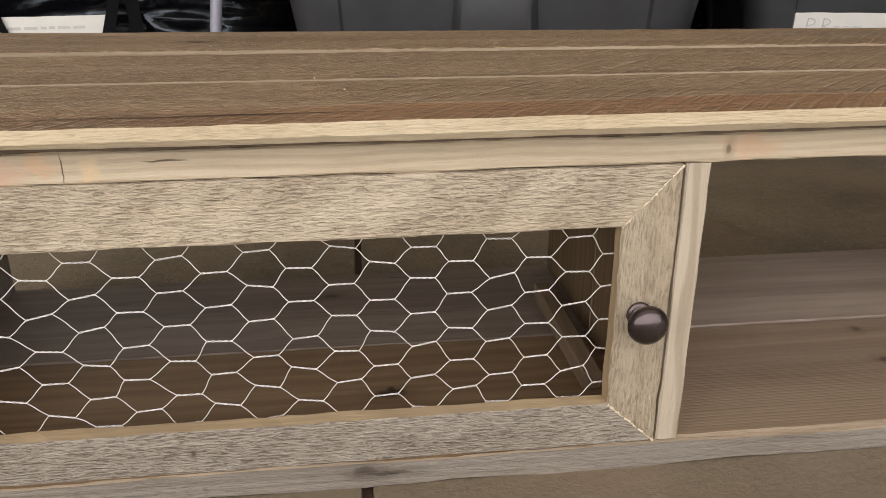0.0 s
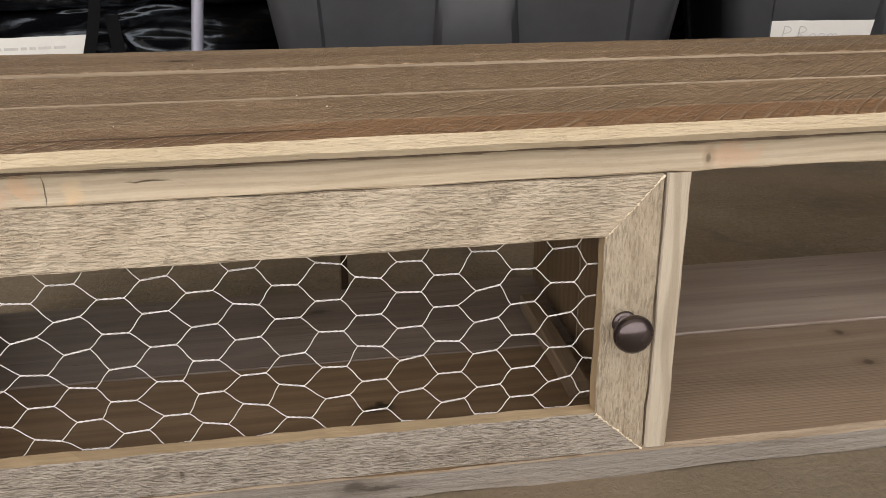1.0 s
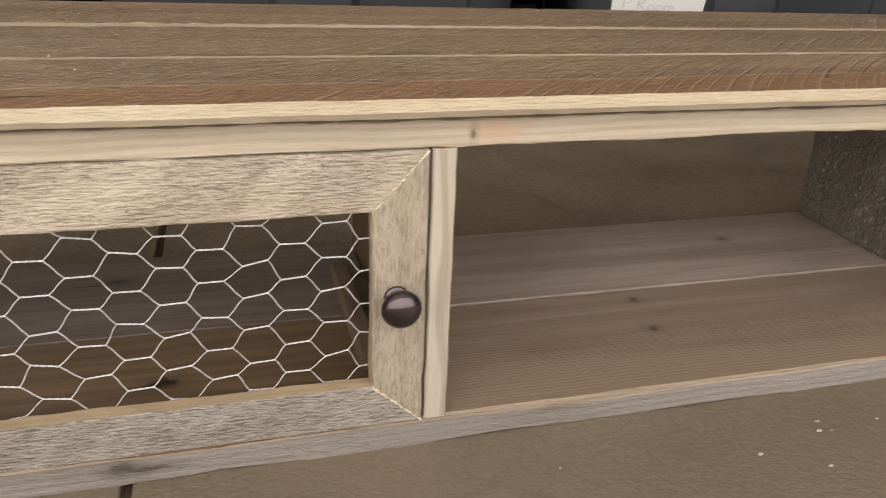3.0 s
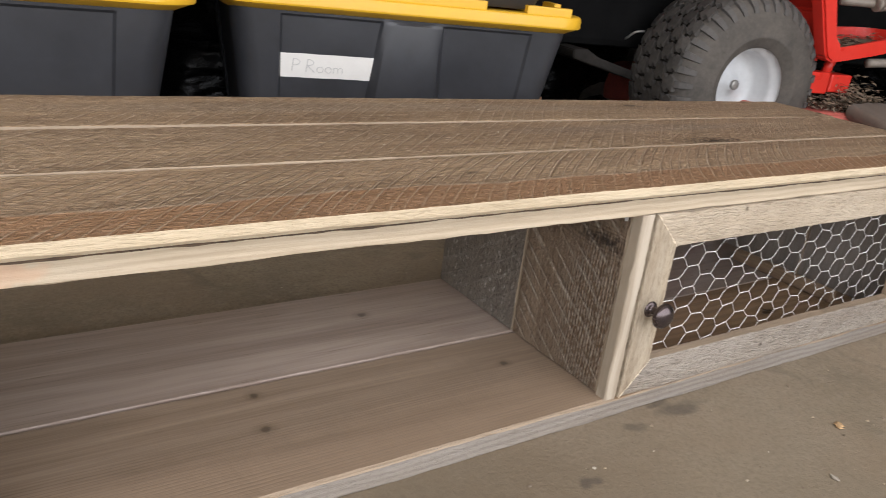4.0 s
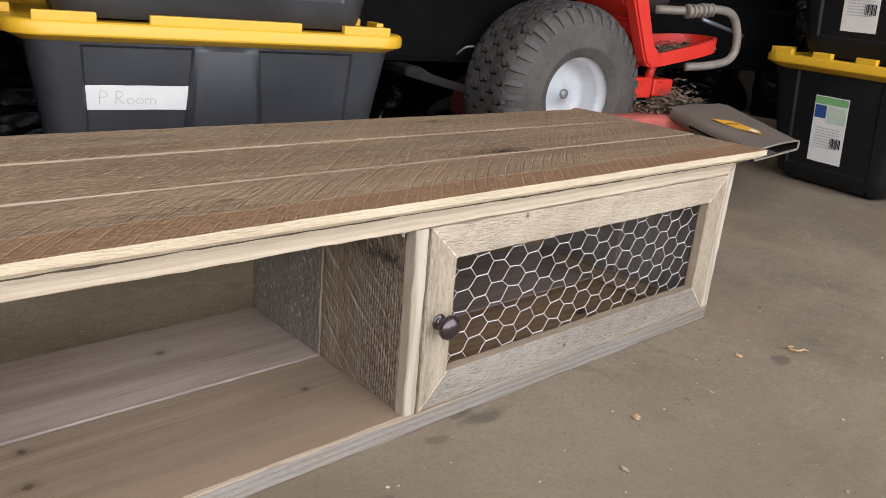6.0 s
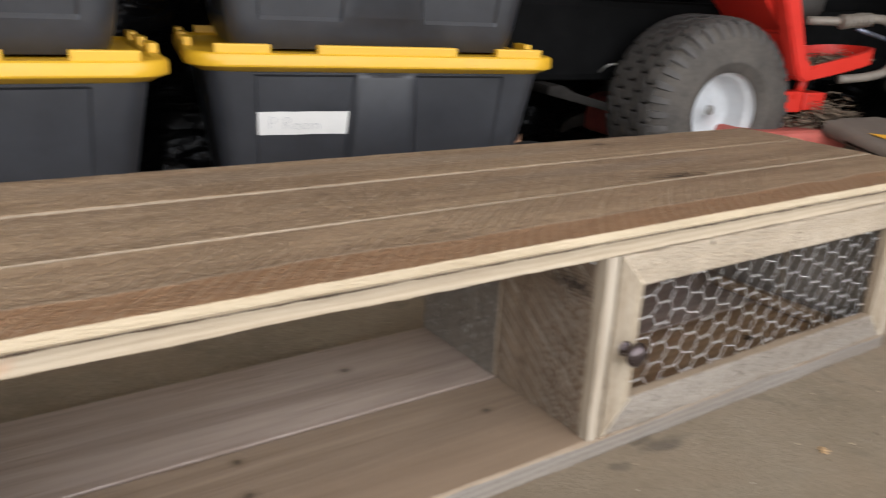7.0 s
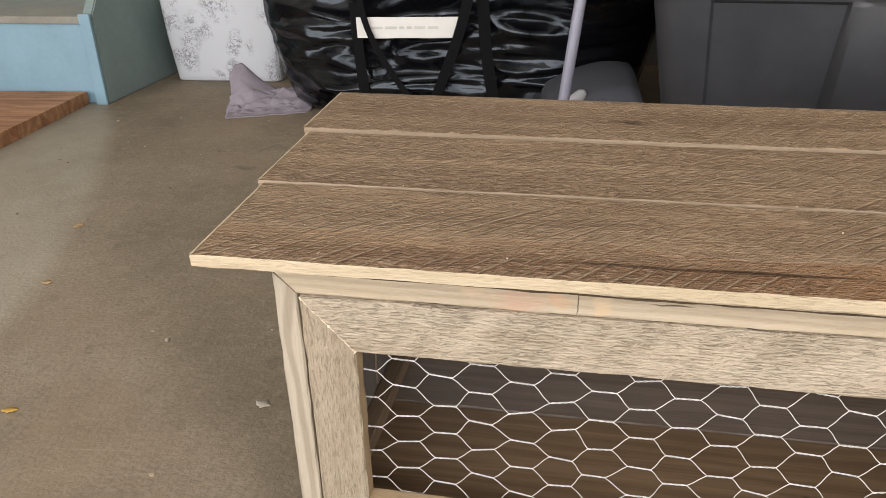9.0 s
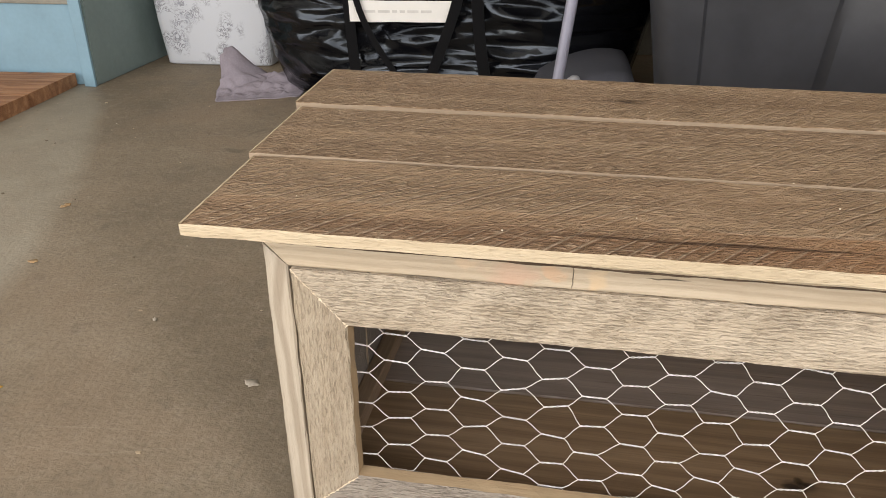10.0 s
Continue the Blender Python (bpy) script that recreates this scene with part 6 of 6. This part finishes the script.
tagged(obj("grass_clippings", cl, clip_mat, None, pose(2.51, 0.83, 0.0, 0, 0, -10)), "heap of dried brown grass clippings on the deck", "grass clippings", kind="stuff")

# small things on the floor beside the mower
tan = plain("tan_leather", (0.42, 0.23, 0.13), 0.7, 0.0, 0.2, 30.0, 0.3, 200.0)
card = plain("brown_cardboard", (0.24, 0.145, 0.08), 0.85, 0.0, 0.15, 12.0, 0.2, 200.0)
black_rubber = plain("black_rubber", (0.015, 0.015, 0.017), 0.6, 0.0, 0.2, 20.0)
gl = bmesh.new()
bmesh.ops.create_icosphere(gl, subdivisions=4, radius=1.0)
for v in gl.verts:
    d = 1 + 0.5 * noise.noise(v.co * 2.3)
    v.co = Vector((v.co.x * 0.055 * d, v.co.y * 0.04 * d, max(0, 0.06 + 0.03 * noise.noise(v.co * 3.1) + v.co.z * 0.06 * d)))
tagged(obj("work_glove", gl, tan, None, pose(2.10, 1.15, 0.0), True), "crumpled tan leather work glove beside the tote", "glove")
bo = bmesh.new()
bmesh.ops.create_icosphere(bo, subdivisions=4, radius=1.0)
for v in bo.verts:
    v.co = Vector((v.co.x * 0.13, v.co.y * 0.075, max(0, 0.07 + v.co.z * 0.085 * (1 - 0.3 * v.co.x))))
tagged(obj("rubber_clog", bo, black_rubber, None, pose(2.06, 1.0, 0.0, 0, 0, 12), True), "black rubber clog on the floor", "shoe")
cbx = tagged(empty("cardboard_sheet", pose(2.25, 1.12, 0.0, 0, 0, 8)), "flattened brown cardboard piece under the mower", "cardboard")
part("flap", box_bm(-0.15, 0.15, -0.11, 0.11, 0.0, 0.09, 0.004), card, cbx)

# ---- dry leaves and crumbs on the slab ----
leaf_mat = [plain("leaf_tan", (0.46, 0.30, 0.15), 0.8, 0.0, 0.3, 60.0), plain("leaf_yellow", (0.50, 0.30, 0.05), 0.7, 0.0, 0.2, 60.0), plain("leaf_grey", (0.36, 0.32, 0.26), 0.9, 0.0, 0.3, 60.0)]


def dry_leaf(x, y, size, turn, material, seed, text):
    rng = random.Random(seed)
    b = bmesh.new()
    n = 9
    left, mid, right = [], [], []
    for i in range(n + 1):
        f = i / n
        w = size * 0.32 * math.sin(math.pi * f) ** 0.7 * rng.uniform(0.45, 1.25)
        px = size * (f - 0.5)
        curl = size * 0.10 * (f - 0.5) ** 2
        mid.append(b.verts.new((px, 0, 0.001 + curl)))
        left.append(b.verts.new((px, w + 1e-4, 0.0006 + curl + w * rng.uniform(0.0, 0.12))))
        right.append(b.verts.new((px, -w - 1e-4, 0.0006 + curl + w * rng.uniform(0.0, 0.1))))
    fs = []
    for i in range(n):
        fs.append(b.faces.new((mid[i], mid[i + 1], left[i + 1], left[i])))
        fs.append(b.faces.new((right[i], right[i + 1], mid[i + 1], mid[i])))
    b.normal_update()
    bmesh.ops.solidify(b, geom=fs, thickness=0.0005)
    return tagged(obj("dry_leaf", b, material, None, pose(x, y, 0.0008, 0, 0, turn), True), text, "leaf", "dry leaves on the floor")


for k, (x, y, sz, turn, mi, text) in enumerate((
        (-0.652, 0.625, 0.036, 70, 0, "small curled tan dry leaf on concrete"), (-0.569, 0.423, 0.028, 10, 0, "small tan leaf scrap on concrete"), (-0.118, 0.19, 0.035, -15, 2, "flat greyish dry leaf on concrete"),
        (-0.406, 0.131, 0.032, 15, 1, "small yellow dry leaf on concrete"), (1.601, -0.135, 0.030, 40, 0, "small orange-tan leaf scrap on concrete"), (1.49, -0.198, 0.022, 80, 2, "small pale leaf scrap on concrete"),
        (1.903, -0.115, 0.028, 60, 0, "thin curled tan leaf on concrete"), (-0.30, 0.30, 0.02, 120, 2, "tiny grey leaf scrap on concrete"))):
    dry_leaf(x, y, sz * 0.62, turn, leaf_mat[mi], k, text)

rng = random.Random(77)
cr = bmesh.new()
for k in range(420):
    if k < 260:
        x, y = rng.uniform(0.7, 2.6), rng.uniform(-0.6, -0.03)
    else:
        x, y = rng.uniform(-1.1, -0.08), rng.uniform(-0.2, 1.3)
    r = rng.choice((0.0010, 0.0014, 0.0018, 0.0028)) * rng.uniform(0.6, 1.2)
    a = rng.uniform(0, 6.28)
    e = rng.uniform(0.3, 1.0)
    vs = []
    for z in (0.0002, r * 0.7):
        for i in range(5):
            t = a + 2 * math.pi * i / 5
            vs.append(cr.verts.new((x + r * math.cos(t) * (1.6 if i == 0 else 1), y + r * e * math.sin(t), z)))
    cr.faces.new(vs[5:])
    for i in range(5):
        cr.faces.new((vs[i], vs[(i + 1) % 5], vs[5 + (i + 1) % 5], vs[5 + i]))


def crumbs():
    s = Shade("floor_crumbs", 0.9)
    g = s.t.nodes.new("ShaderNodeNewGeometry").outputs["Random Per Island"]
    return s.done(s.ramp(g, ((0.0, (0.12, 0.09, 0.06)), (0.5, (0.22, 0.17, 0.12)), (0.8, (0.42, 0.33, 0.22)), (1.0, (0.6, 0.57, 0.5)))))


tagged(obj("floor_crumbs", cr, crumbs()), "scattered wood crumbs and grit on the slab", "crumbs", kind="stuff")

# a curled wood shaving
shaving = bmesh.new()
curl = [(0.011 * math.cos(a), 0.011 * math.sin(a), 0.004 + 0.0012 * a) for a in [0.35 * k for k in range(13)]]
tube_bm(curl + [(0.004, -0.022, 0.003)], [0.0009] + [0.0016] * 12 + [0.0007], 6, shaving)
tagged(obj("wood_shaving", shaving, leaf_mat[0], None, pose(2.004, -0.159, 0.0, 0, 0, 40), True), "thin curled pale wood shaving on concrete", "wood shaving")

# pale flecks of sawdust on the bench top
rng = random.Random(31)
fk = bmesh.new()
for k in range(15):
    x, y = rng.uniform(0.0, 2.0), rng.uniform(-0.01, 0.36)
    band = 0 if y < 0.1115 else 1 if y < 0.246 else 2
    lift = 1 - x / 2.0
    z = 0.3043 + (0.0, 0.0007 + 0.0002 * lift, 0.0012 + 0.0038 * lift)[band] + (0.0182 * lift - 0.0019 - 0.0012 - 0.0038 * lift) * (y + 0.026) / 0.398
    r, a = rng.uniform(0.0003, 0.0007), rng.uniform(0, 6.28)
    vs = [fk.verts.new((x + r * math.cos(a + t) * e, y + r * math.sin(a + t), z + h)) for h in (0.0, 0.0009) for t, e in ((0.0, 1.6), (1.6, 0.8), (3.1, 1.2), (4.6, 0.8))]
    fk.faces.new(vs[4:])
    for i in range(4):
        fk.faces.new((vs[i], vs[(i + 1) % 4], vs[4 + (i + 1) % 4], vs[4 + i]))
tagged(obj("sawdust_flecks", fk, plain("sawdust", (0.72, 0.64, 0.50), 0.9)), "tiny pale sawdust flecks on the bench top", "sawdust", kind="stuff")

# a torn white scrap stuck beside the divider's top corner
scrap = bmesh.new()
fs = [scrap.faces.new([scrap.verts.new(p) for p in ((0, 0.0, -0.006), (0, 0.004, -0.007), (0, 0.007, 0.001), (0, 0.006, 0.007), (0, 0.001, 0.005))])]
scrap.normal_update()
bmesh.ops.solidify(scrap, geom=fs, thickness=0.0008)
tagged(obj("paper_scrap", scrap, paper_tape, None, pose(1.3145, 0.0225, 0.253)), "tiny torn white paper scrap stuck on the divider", "paper scrap")
